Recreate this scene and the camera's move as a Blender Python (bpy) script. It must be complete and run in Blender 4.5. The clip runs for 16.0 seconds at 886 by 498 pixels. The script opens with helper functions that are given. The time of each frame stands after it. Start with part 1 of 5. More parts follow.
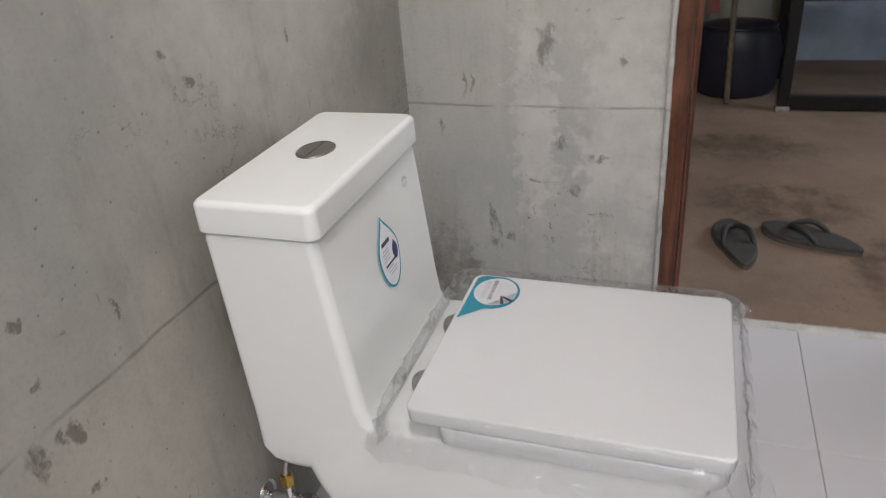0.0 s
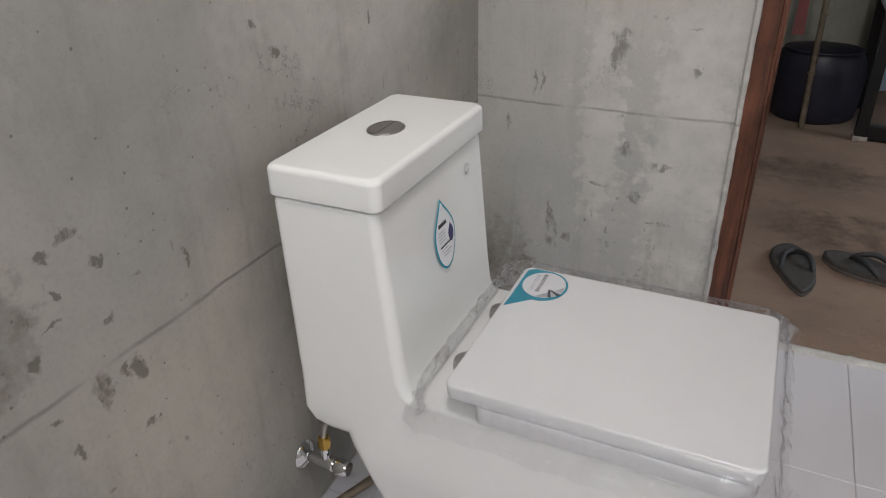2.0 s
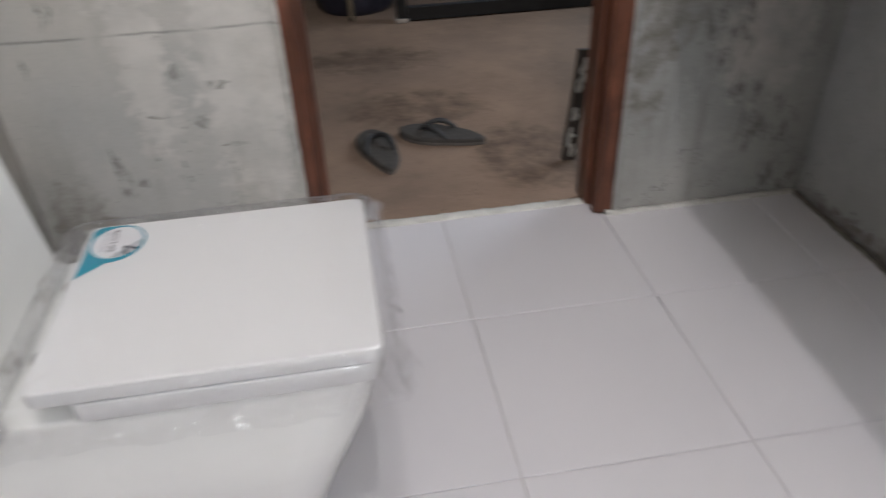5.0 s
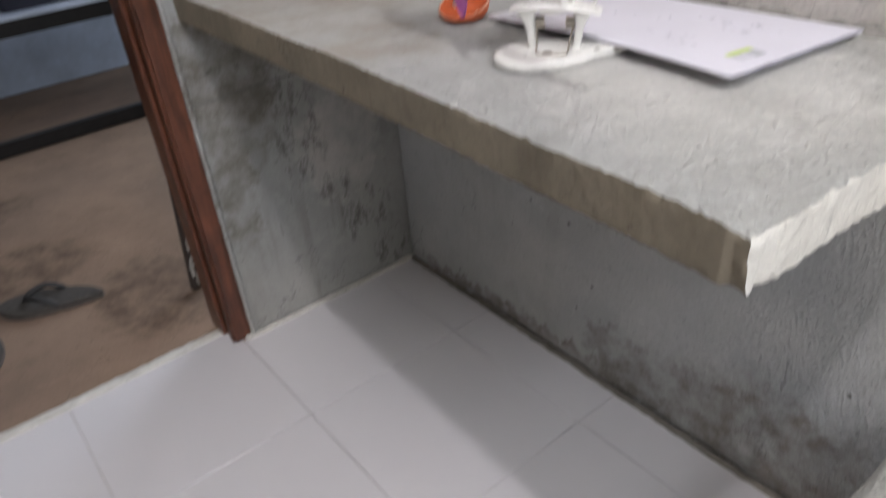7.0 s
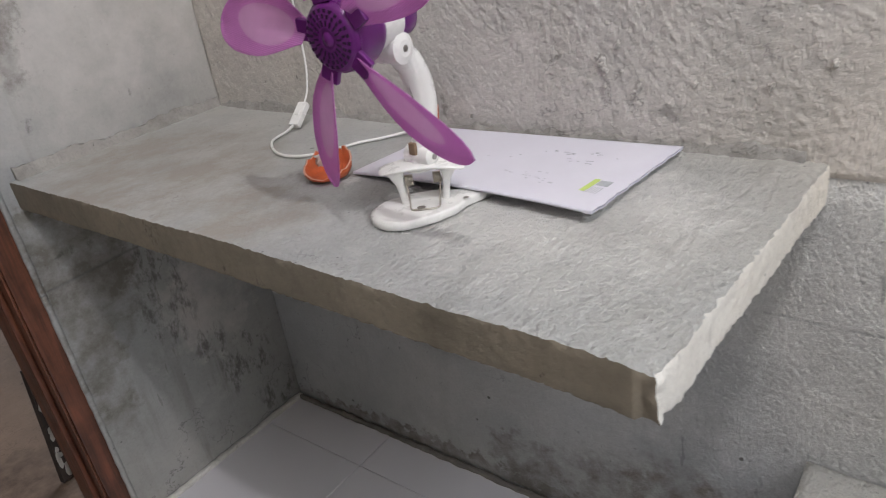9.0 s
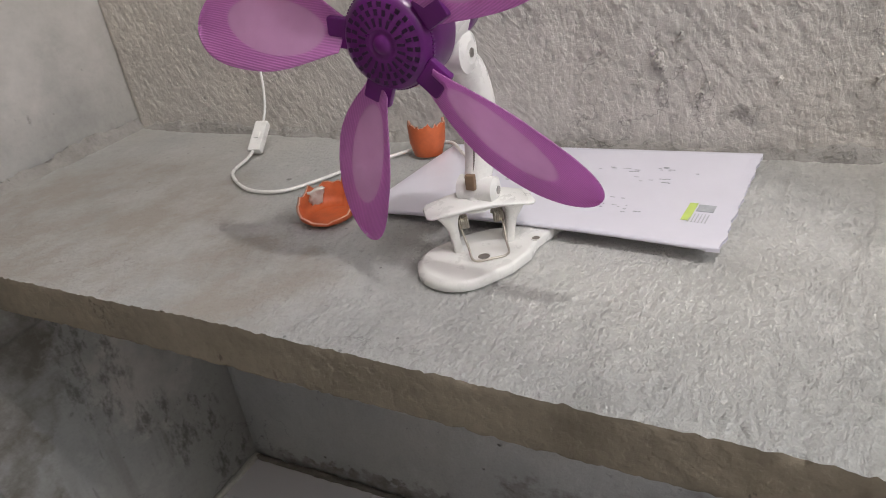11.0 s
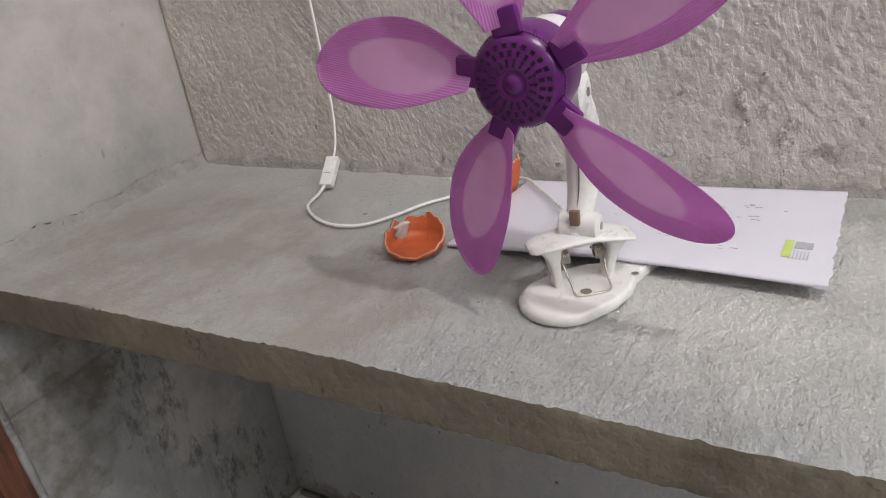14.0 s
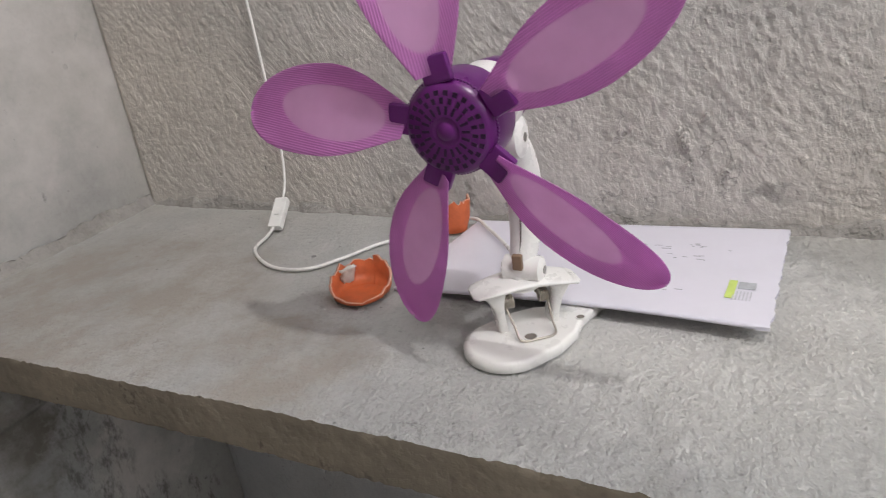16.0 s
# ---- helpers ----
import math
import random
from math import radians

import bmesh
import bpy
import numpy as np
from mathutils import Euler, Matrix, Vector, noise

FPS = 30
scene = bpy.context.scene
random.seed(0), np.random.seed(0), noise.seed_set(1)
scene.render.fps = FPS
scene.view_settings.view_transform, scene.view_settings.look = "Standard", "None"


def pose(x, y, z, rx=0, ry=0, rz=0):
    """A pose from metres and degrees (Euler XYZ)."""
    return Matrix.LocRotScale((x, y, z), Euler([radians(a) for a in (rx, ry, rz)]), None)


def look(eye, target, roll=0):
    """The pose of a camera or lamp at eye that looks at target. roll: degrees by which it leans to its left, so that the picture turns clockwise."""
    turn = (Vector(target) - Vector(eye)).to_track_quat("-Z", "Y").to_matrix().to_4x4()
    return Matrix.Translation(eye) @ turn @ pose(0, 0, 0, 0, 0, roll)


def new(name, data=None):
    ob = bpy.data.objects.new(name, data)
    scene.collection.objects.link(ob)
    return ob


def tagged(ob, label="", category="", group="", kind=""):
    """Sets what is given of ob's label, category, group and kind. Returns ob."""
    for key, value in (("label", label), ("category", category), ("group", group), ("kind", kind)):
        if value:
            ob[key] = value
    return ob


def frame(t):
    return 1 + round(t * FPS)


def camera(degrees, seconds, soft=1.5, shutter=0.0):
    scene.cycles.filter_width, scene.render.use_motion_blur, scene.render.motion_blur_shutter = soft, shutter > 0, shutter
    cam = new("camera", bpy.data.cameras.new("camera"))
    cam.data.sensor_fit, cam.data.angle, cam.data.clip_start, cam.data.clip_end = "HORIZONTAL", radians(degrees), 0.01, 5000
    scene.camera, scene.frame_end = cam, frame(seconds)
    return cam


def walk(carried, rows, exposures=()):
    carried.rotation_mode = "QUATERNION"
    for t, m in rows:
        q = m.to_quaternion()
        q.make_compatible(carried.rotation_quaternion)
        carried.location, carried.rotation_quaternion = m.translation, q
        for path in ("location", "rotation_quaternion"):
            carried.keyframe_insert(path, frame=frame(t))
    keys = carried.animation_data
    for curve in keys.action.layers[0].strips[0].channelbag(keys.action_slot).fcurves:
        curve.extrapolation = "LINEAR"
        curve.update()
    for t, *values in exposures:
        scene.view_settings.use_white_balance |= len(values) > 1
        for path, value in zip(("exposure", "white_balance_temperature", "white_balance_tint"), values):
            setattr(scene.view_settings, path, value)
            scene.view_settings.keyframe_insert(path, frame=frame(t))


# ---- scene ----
cam = camera(64.2, 16.0, soft=1.0, shutter=0.5)
PATH = [
    (0, (0.412, 0.222, 1.013), (-0.208, 1.868, 0.062), -5.2),
    (0.5, (0.4, 0.222, 1.008), (-0.263, 1.87, 0.087), 1.1),
    (1, (0.395, 0.223, 1.009), (-0.299, 1.862, 0.096), 1.8),
    (1.5, (0.398, 0.217, 1.003), (-0.304, 1.832, 0.054), 0.7),
    (2, (0.421, 0.188, 1.011), (-0.334, 1.778, 0.061), -1.3),
    (2.5, (0.438, 0.186, 1.003), (-0.29, 1.777, 0.035), -2.2),
    (3, (0.429, 0.193, 1.004), (-0.283, 1.79, 0.034), -2.2),
    (3.5, (0.411, 0.212, 1.006), (-0.241, 1.834, 0.035), -2.4),
    (4, (0.401, 0.233, 0.991), (-0.131, 1.879, -0.012), -4.4),
    (4.5, (0.427, 0.242, 0.965), (0.174, 1.919, -0.095), -6.0),
    (4.7, (0.446, 0.245, 0.959), (0.399, 1.91, -0.148), -4.3),
    (6.8, (0.712, 0.27, 1.084), (1.636, 1.604, -0.085), -5.5),
    (7, (0.705, 0.284, 1.107), (1.695, 1.633, 0.011), -5.0),
    (7.5, (0.731, 0.298, 1.179), (2.028, 1.549, 0.312), -4.6),
    (8, (0.747, 0.299, 1.206), (2.127, 1.512, 0.416), -7.1),
    (8.5, (0.735, 0.302, 1.199), (2.126, 1.464, 0.354), -8.4),
    (9, (0.691, 0.323, 1.186), (2.061, 1.465, 0.28), -8.3),
    (9.5, (0.734, 0.405, 1.166), (2.073, 1.581, 0.257), -10.4),
    (9.7, (0.778, 0.432, 1.17), (2.112, 1.621, 0.272), -12.5),
    (11.8, (0.742, 0.637, 1.177), (2.321, 1.393, 0.21), -5.4),
    (12, (0.734, 0.636, 1.181), (2.311, 1.423, 0.238), -6.3),
    (12.5, (0.742, 0.634, 1.185), (2.331, 1.413, 0.253), -7.2),
    (13, (0.726, 0.669, 1.187), (2.288, 1.538, 0.289), -6.3),
    (13.5, (0.716, 0.706, 1.194), (2.281, 1.589, 0.317), -6.2),
    (14, (0.722, 0.675, 1.189), (2.28, 1.582, 0.322), -8.2),
    (14.5, (0.719, 0.68, 1.204), (2.322, 1.586, 0.423), -6.5),
    (15, (0.73, 0.665, 1.191), (2.358, 1.491, 0.374), -6.5),
    (15.5, (0.75, 0.646, 1.19), (2.391, 1.446, 0.372), -7.5),
    (16, (0.75, 0.657, 1.193), (2.381, 1.495, 0.395), -7.8),
]
walk(cam, [(t, look(eye, target, roll)) for t, eye, target, roll in PATH],
     exposures=[(0.0, -0.05, 6500, 10), (0.5, -0.14, 6500, 10), (2.0, -0.18, 6480, 10), (3.0, -0.13, 6450, 10), (4.0, 0.0, 6450, 10), (4.7, 0.02, 6420, 10),
                (6.8, 0.14, 6330, 11), (7.0, 0.12, 6330, 11), (7.5, 0.04, 6580, 11), (8.0, -0.02, 6400, 11), (8.5, -0.02, 6150, 11), (9.0, -0.10, 6300, 11),
                (9.5, -0.17, 6520, 11), (12.0, -0.09, 6520, 11), (13.0, -0.09, 6470, 11), (15.0, -0.10, 6420, 11), (16.0, -0.08, 6420, 11)])

# ---- light ----
world = bpy.data.worlds.new("world")
scene.world = world
world.use_nodes = True
sky = world.node_tree.nodes.new("ShaderNodeTexSky")
sky.sky_type, sky.sun_disc = "NISHITA", False
sky.sun_elevation, sky.sun_rotation = radians(50), radians(200)
world.node_tree.links.new(sky.outputs[0], world.node_tree.nodes["Background"].inputs[0])
world.node_tree.nodes["Background"].inputs[1].default_value = 0.1


def lamp(name, kind, m, energy, colour, **more):
    data = bpy.data.lights.new(name, kind)
    data.energy, data.color = energy, colour
    for key, value in more.items():
        if key == "radius":
            data.shadow_soft_size = value
        if key == "wide":
            data.shape, data.size, data.size_y = "RECTANGLE", value[0], value[1]
    ob = new(name, data)
    ob.matrix_world = m
    return ob


lamp("ceiling_bulb", "POINT", pose(0.65, -0.06, 3.12), 84, (1.0, 0.965, 0.965), radius=0.06)
lamp("window_daylight", "AREA", look((0.72, -0.93, 2.15), (0.72, 0.7, 0.9)), 20, (0.92, 0.955, 1.0), wide=(0.9, 0.7))
lamp("outer_daylight", "AREA", look((2.90, 3.0, 1.5), (1.2, 3.0, 0.4)), 32, (0.80, 0.90, 1.0), wide=(1.2, 1.1))


# ---- materials ----
def blank(name):
    m = bpy.data.materials.new(name)
    m.use_nodes = True
    return m, m.node_tree, m.node_tree.nodes["Principled BSDF"]


def node(tree, kind, values=None, operation="", bands=""):
    n = tree.nodes.new(kind)
    if operation:
        n.operation = operation
    if bands:
        n.bands_direction = bands
    for key, value in (values or {}).items():
        n.inputs[key].default_value = value
    return n


def ramp(tree, source, stops):
    r = tree.nodes.new("ShaderNodeValToRGB")
    e = r.color_ramp.elements
    while len(e) < len(stops):
        e.new(0.5)
    for k, (at, c) in enumerate(stops):
        e[k].position, e[k].color = at, (*c, 1) if len(c) == 3 else c
    tree.links.new(source, r.inputs[0])
    return r.outputs[0]


def grey(v):
    return (v, v, v)


def mix(tree, mode, fac, a, b):
    m = tree.nodes.new("ShaderNodeMix")
    m.data_type, m.blend_type = "RGBA", mode
    for k, v in ((0, fac), (6, a), (7, b)):
        if isinstance(v, (int, float)):
            m.inputs[k].default_value = v
        elif isinstance(v, tuple):
            m.inputs[k].default_value = (*v, 1)
        else:
            tree.links.new(v, m.inputs[k])
    return m.outputs[2]


def maths(tree, op, a, b=0.0):
    m = node(tree, "ShaderNodeMath", operation=op)
    for k, v in ((0, a), (1, b)):
        if isinstance(v, (int, float)):
            m.inputs[k].default_value = v
        else:
            tree.links.new(v, m.inputs[k])
    return m.outputs[0]


def place(tree):
    return tree.nodes.new("ShaderNodeNewGeometry").outputs["Position"]


def noise_at(tree, where, scale, detail=4.0, rough=0.6, stretch=None, turn=(0, 0, 0)):
    if stretch:
        m = node(tree, "ShaderNodeMapping")
        m.inputs["Scale"].default_value = stretch
        m.inputs["Rotation"].default_value = [radians(a) for a in turn]
        tree.links.new(where, m.inputs[0])
        where = m.outputs[0]
    n = node(tree, "ShaderNodeTexNoise", {"Scale": scale, "Detail": detail, "Roughness": rough})
    tree.links.new(where, n.inputs["Vector"])
    return n.outputs[0]


def blots(tree, where, spots, wobble=0.05):
    """A mask that is 1 inside ragged spots: (x, y, z, rx, ry, rz)."""
    wob = node(tree, "ShaderNodeTexNoise", {"Scale": 28.0, "Detail": 5.0, "Roughness": 0.65})
    tree.links.new(where, wob.inputs["Vector"])
    shift = node(tree, "ShaderNodeVectorMath", {1: (0.5, 0.5, 0.5)}, operation="SUBTRACT")
    tree.links.new(wob.outputs[1], shift.inputs[0])
    scale = node(tree, "ShaderNodeVectorMath", operation="SCALE")
    scale.inputs[3].default_value = wobble
    tree.links.new(shift.outputs[0], scale.inputs[0])
    add = node(tree, "ShaderNodeVectorMath", operation="ADD")
    tree.links.new(where, add.inputs[0])
    tree.links.new(scale.outputs[0], add.inputs[1])
    total = None
    for x, y, z, rx, ry, rz in spots:
        off = node(tree, "ShaderNodeVectorMath", {1: (x, y, z)}, operation="SUBTRACT")
        tree.links.new(add.outputs[0], off.inputs[0])
        div = node(tree, "ShaderNodeVectorMath", {1: (rx, ry, rz)}, operation="DIVIDE")
        tree.links.new(off.outputs[0], div.inputs[0])
        size = node(tree, "ShaderNodeVectorMath", operation="LENGTH")
        tree.links.new(div.outputs[0], size.inputs[0])
        fall = node(tree, "ShaderNodeMapRange", {1: 0.70, 2: 1.08, 3: 1.0, 4: 0.0})
        tree.links.new(size.outputs["Value"], fall.inputs[0])
        total = fall.outputs[0] if total is None else maths(tree, "MAXIMUM", total, fall.outputs[0])
    return total


def strokes(tree, where, angle, across, along, patch):
    """Short trowel ridges lying at an angle on a wall of constant x, in patches."""
    wob = node(tree, "ShaderNodeTexNoise", {"Scale": 6.0, "Detail": 3.0})
    tree.links.new(where, wob.inputs["Vector"])
    far = node(tree, "ShaderNodeVectorMath", operation="SCALE")
    far.inputs[3].default_value = 0.07
    tree.links.new(wob.outputs[1], far.inputs[0])
    bent = node(tree, "ShaderNodeVectorMath", operation="ADD")
    tree.links.new(where, bent.inputs[0])
    tree.links.new(far.outputs[0], bent.inputs[1])
    spin = node(tree, "ShaderNodeMapping")
    spin.inputs["Rotation"].default_value = (radians(angle), 0, 0)
    tree.links.new(bent.outputs[0], spin.inputs[0])
    n = noise_at(tree, spin.outputs[0], 1.0, 4, 0.6, (20, across, along))
    gate = ramp(tree, noise_at(tree, where, patch, 3), [(0.40, grey(0.05)), (0.60, grey(1))])
    return maths(tree, "MULTIPLY", ramp(tree, n, [(0.42, grey(0)), (0.60, grey(1))]), gate)


def concrete(name, light, dark, grain=1.0, streaks=0.0, pits=0.5, spots=(), pale=(), pale_colour=None, joints=(), spot_colour=(0.10, 0.095, 0.085), rough=0.9, marks=0.45, grit=0.0, calm=0.0, south=None, grime_shade=(), runs=0.0, thin=0.0, grime_shade_tint=(0.50, 0.47, 0.43)):
    m, t, b = blank(name)
    p = place(t)
    big = noise_at(t, p, 2.6, 5, 0.62)
    mid = noise_at(t, p, 11, 6, 0.65)
    fine = noise_at(t, p, 160, 3, 0.7)
    colour = mix(t, "MIX", ramp(t, big, [(0.33, grey(0)), (0.68, grey(1))]), dark, light)
    colour = mix(t, "MULTIPLY", 0.38 * (1 - calm), colour, ramp(t, mid, [(0.28, grey(0.72)), (0.50, grey(1)), (0.75, grey(1.10))]))
    colour = mix(t, "MULTIPLY", 0.5 * (1 - 0.65 * calm), colour, ramp(t, fine, [(0.30, grey(0.72)), (0.50, grey(1.0)), (0.74, grey(1.08))]))
    smear = noise_at(t, p, 5.0, 5, 0.7, (1, 1, 0.32))
    colour = mix(t, "MULTIPLY", 0.5 * (1 - 0.6 * calm), colour, ramp(t, smear, [(0.30, (0.62, 0.61, 0.58)), (0.45, grey(1))]))
    holes = node(t, "ShaderNodeTexVoronoi", {"Scale": 16.0, "Randomness": 1.0})
    t.links.new(p, holes.inputs["Vector"])
    gate = ramp(t, noise_at(t, p, 7.0, 2), [(0.50, grey(0)), (0.60, grey(1))])
    pit = maths(t, "MULTIPLY", ramp(t, holes.outputs["Distance"], [(0.045, grey(1)), (0.075, grey(0))]), gate)
    colour = mix(t, "MIX", maths(t, "MULTIPLY", pit, pits), colour, spot_colour)
    if calm:
        dots = node(t, "ShaderNodeTexVoronoi", {"Scale": 38.0, "Randomness": 1.0})
        t.links.new(p, dots.inputs["Vector"])
        pick = node(t, "ShaderNodeSeparateColor")
        t.links.new(dots.outputs["Color"], pick.inputs[0])
        dot = maths(t, "MULTIPLY", ramp(t, dots.outputs["Distance"], [(0.05, grey(1)), (0.085, grey(0))]), ramp(t, pick.outputs[0], [(0.62, grey(0)), (0.66, grey(1))]))
        colour = mix(t, "MIX", maths(t, "MULTIPLY", dot, 0.75), colour, tuple(c * 0.38 for c in dark))
        hue = noise_at(t, p, 1.3, 3, 0.5)
        colour = mix(t, "MULTIPLY", 1.0, colour, ramp(t, hue, [(0.36, (0.97, 1.0, 1.02)), (0.64, (1.02, 1.0, 0.955))]))
        nick = maths(t, "MULTIPLY", ramp(t, noise_at(t, p, 1.0, 3, 0.5, (60, 60, 11), (24, 31, 0)), [(0.69, grey(0)), (0.72, grey(1))]), ramp(t, noise_at(t, p, 4.2, 3), [(0.50, grey(0)), (0.58, grey(1))]))
        colour = mix(t, "MIX", maths(t, "MULTIPLY", nick, 0.6 * marks), colour, tuple(c * 0.45 for c in dark))
    vein = maths(t, "ABSOLUTE", maths(t, "SUBTRACT", noise_at(t, p, 4.5, 6, 0.62), 0.5))
    vein = maths(t, "MULTIPLY", ramp(t, vein, [(0.0010, grey(1)), (0.0045, grey(0))]), ramp(t, noise_at(t, p, 3.3, 3), [(0.54, grey(0)), (0.64, grey(1))]))
    colour = mix(t, "MIX", maths(t, "MULTIPLY", vein, marks), colour, tuple(c * 0.45 for c in dark))
    fleck = maths(t, "MULTIPLY", ramp(t, noise_at(t, p, 78, 4, 0.55, (1, 1, 0.7)), [(0.67, grey(0)), (0.72, grey(1))]), ramp(t, noise_at(t, p, 5.1, 3), [(0.50, grey(0)), (0.62, grey(1))]))
    colour = mix(t, "MIX", maths(t, "MULTIPLY", fleck, marks), colour, tuple(c * 0.5 for c in dark))
    chalk = maths(t, "MULTIPLY", ramp(t, noise_at(t, p, 17, 6, 0.7), [(0.55, grey(0)), (0.66, grey(1))]), ramp(t, noise_at(t, p, 2.9, 3), [(0.45, grey(0)), (0.60, grey(1))]))
    colour = mix(t, "MIX", maths(t, "MULTIPLY", chalk, 0.35 * (1 - 0.5 * calm)), colour, tuple(min(1, c * 1.25) for c in light))
    if runs:
        long = noise_at(t, p, 1.0, 5, 0.62, (26, 26, 2.2))
        where = ramp(t, noise_at(t, p, 3.0, 4), [(0.40, grey(0)), (0.62, grey(1))])
        colour = mix(t, "MULTIPLY", maths(t, "MULTIPLY", where, runs), colour, ramp(t, long, [(0.34, (0.62, 0.60, 0.55)), (0.47, grey(1)), (0.70, grey(1.07))]))
        worn = noise_at(t, p, 1.0, 6, 0.7, (120, 120, 17))
        colour = mix(t, "MIX", maths(t, "MULTIPLY", maths(t, "MULTIPLY", ramp(t, worn, [(0.64, grey(0)), (0.70, grey(1))]), where), 0.7 * runs), colour, tuple(c * 0.5 for c in dark))
    if pale:
        uneven = ramp(t, noise_at(t, p, 9, 6, 0.66), [(0.34, grey(0.25)), (0.60, grey(1))])
        colour = mix(t, "MIX", maths(t, "MULTIPLY", maths(t, "MULTIPLY", blots(t, p, pale, 0.22), uneven), 0.70), colour, pale_colour or tuple(min(1, c * 1.32) for c in light))
    # Dark patches: real grime, and on some surfaces shade painted into the colour.
    if grime_shade:
        patchy = ramp(t, noise_at(t, p, 13, 7, 0.68), [(0.36, grey(0.1)), (0.60, grey(1))])
        colour = mix(t, "MIX", maths(t, "MULTIPLY", maths(t, "MULTIPLY", blots(t, p, grime_shade, 0.16), patchy), 0.85), colour, tuple(c * k for c, k in zip(dark, grime_shade_tint)))
    if spots:
        broken = ramp(t, noise_at(t, p, 1.0, 8, 0.72, (46, 46, 21)), [(0.41 + thin, grey(0.0)), (0.56 + 0.7 * thin, grey(1))])
        colour = mix(t, "MIX", maths(t, "MULTIPLY", maths(t, "MULTIPLY", blots(t, p, spots, 0.045), broken), 0.70), colour, spot_colour)
    height = maths(t, "ADD", maths(t, "MULTIPLY", mid, 0.8), maths(t, "MULTIPLY", fine, 0.16))
    height = maths(t, "SUBTRACT", height, maths(t, "MULTIPLY", pit, 0.6))
    if grit:
        coarse = ramp(t, noise_at(t, p, 52, 4, 0.55), [(0.40, grey(0)), (0.50, grey(0.55)), (0.56, grey(0.6)), (0.66, grey(1))])
        where = ramp(t, noise_at(t, p, 3.4, 4), [(0.38, grey(0.25)), (0.60, grey(1))])
        rough_part = maths(t, "MULTIPLY", coarse, where)
        height = maths(t, "ADD", height, maths(t, "MULTIPLY", rough_part, grit))
        # Shade in the grit hollows goes into the colour too.
        colour = mix(t, "MULTIPLY", maths(t, "MULTIPLY", where, 0.5 * (1 - 0.7 * calm)), colour, ramp(t, coarse, [(0.0, grey(0.78)), (0.40, grey(1.0)), (1.0, grey(1.04))]))
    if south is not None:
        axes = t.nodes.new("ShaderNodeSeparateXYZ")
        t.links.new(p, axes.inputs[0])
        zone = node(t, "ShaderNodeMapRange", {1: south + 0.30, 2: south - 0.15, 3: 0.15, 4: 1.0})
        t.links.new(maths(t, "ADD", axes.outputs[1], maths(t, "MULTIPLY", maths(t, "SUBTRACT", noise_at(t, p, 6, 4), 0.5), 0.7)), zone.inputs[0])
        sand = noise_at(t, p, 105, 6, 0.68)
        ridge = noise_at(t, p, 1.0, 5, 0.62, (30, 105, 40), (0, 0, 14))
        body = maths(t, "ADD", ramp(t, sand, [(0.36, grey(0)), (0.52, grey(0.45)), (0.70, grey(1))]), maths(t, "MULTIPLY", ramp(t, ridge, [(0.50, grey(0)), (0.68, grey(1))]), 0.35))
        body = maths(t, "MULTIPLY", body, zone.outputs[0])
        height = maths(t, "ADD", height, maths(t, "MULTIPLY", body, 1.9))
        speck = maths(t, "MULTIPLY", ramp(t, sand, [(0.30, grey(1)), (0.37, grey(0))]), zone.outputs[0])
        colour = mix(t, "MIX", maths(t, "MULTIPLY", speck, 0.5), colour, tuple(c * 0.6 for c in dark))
        # Sand relief painted as light and shade: bright tops, dim hollows.
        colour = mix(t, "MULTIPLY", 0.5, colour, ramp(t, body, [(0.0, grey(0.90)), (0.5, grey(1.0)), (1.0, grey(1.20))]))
        # Paler surface to the south, lifted further to paint in the window light.
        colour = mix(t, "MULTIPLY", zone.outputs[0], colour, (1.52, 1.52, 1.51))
    if streaks:
        s = maths(t, "ADD", strokes(t, p, 38, 170, 24, 4.0), strokes(t, p, 12, 150, 34, 5.3))
        rub = ramp(t, noise_at(t, p, 130, 4, 0.6), [(0.38, grey(0)), (0.62, grey(1))])
        s = maths(t, "ADD", s, maths(t, "MULTIPLY", rub, 0.65))
        if south is not None:
            s = maths(t, "MULTIPLY", s, zone.outputs[0])
        height = maths(t, "ADD", height, maths(t, "MULTIPLY", s, streaks))
        # Trowel ridges lightened, furrows darkened: their shading is put into the colour.
        colour = mix(t, "MULTIPLY", 0.45, colour, ramp(t, maths(t, "MULTIPLY", s, 0.5), [(0.0, grey(0.74)), (0.35, grey(1.0)), (0.9, grey(1.12))]))
    if joints:
        sep = t.nodes.new("ShaderNodeSeparateXYZ")
        t.links.new(p, sep.inputs[0])
        warp = maths(t, "MULTIPLY", maths(t, "SUBTRACT", noise_at(t, p, 6, 4), 0.5), 0.02)
        broken = ramp(t, noise_at(t, p, 9, 4), [(0.36, grey(0)), (0.52, grey(1))])
        for axis, at in joints:
            d = maths(t, "ABSOLUTE", maths(t, "SUBTRACT", maths(t, "ADD", sep.outputs[axis], warp), at))
            line = maths(t, "MULTIPLY", ramp(t, maths(t, "MULTIPLY", d, 100.0), [(0.08, grey(1)), (0.42, grey(0))]), broken)
            colour = mix(t, "MIX", maths(t, "MULTIPLY", line, 0.5), colour, tuple(c * 0.42 for c in dark))
            height = maths(t, "SUBTRACT", height, maths(t, "MULTIPLY", line, 0.6))
    t.links.new(colour, b.inputs["Base Color"])
    b.inputs["Roughness"].default_value = rough
    bump = node(t, "ShaderNodeBump", {"Strength": 0.75, "Distance": 0.004 * grain})
    t.links.new(height, bump.inputs["Height"])
    t.links.new(bump.outputs[0], b.inputs["Normal"])
    return m


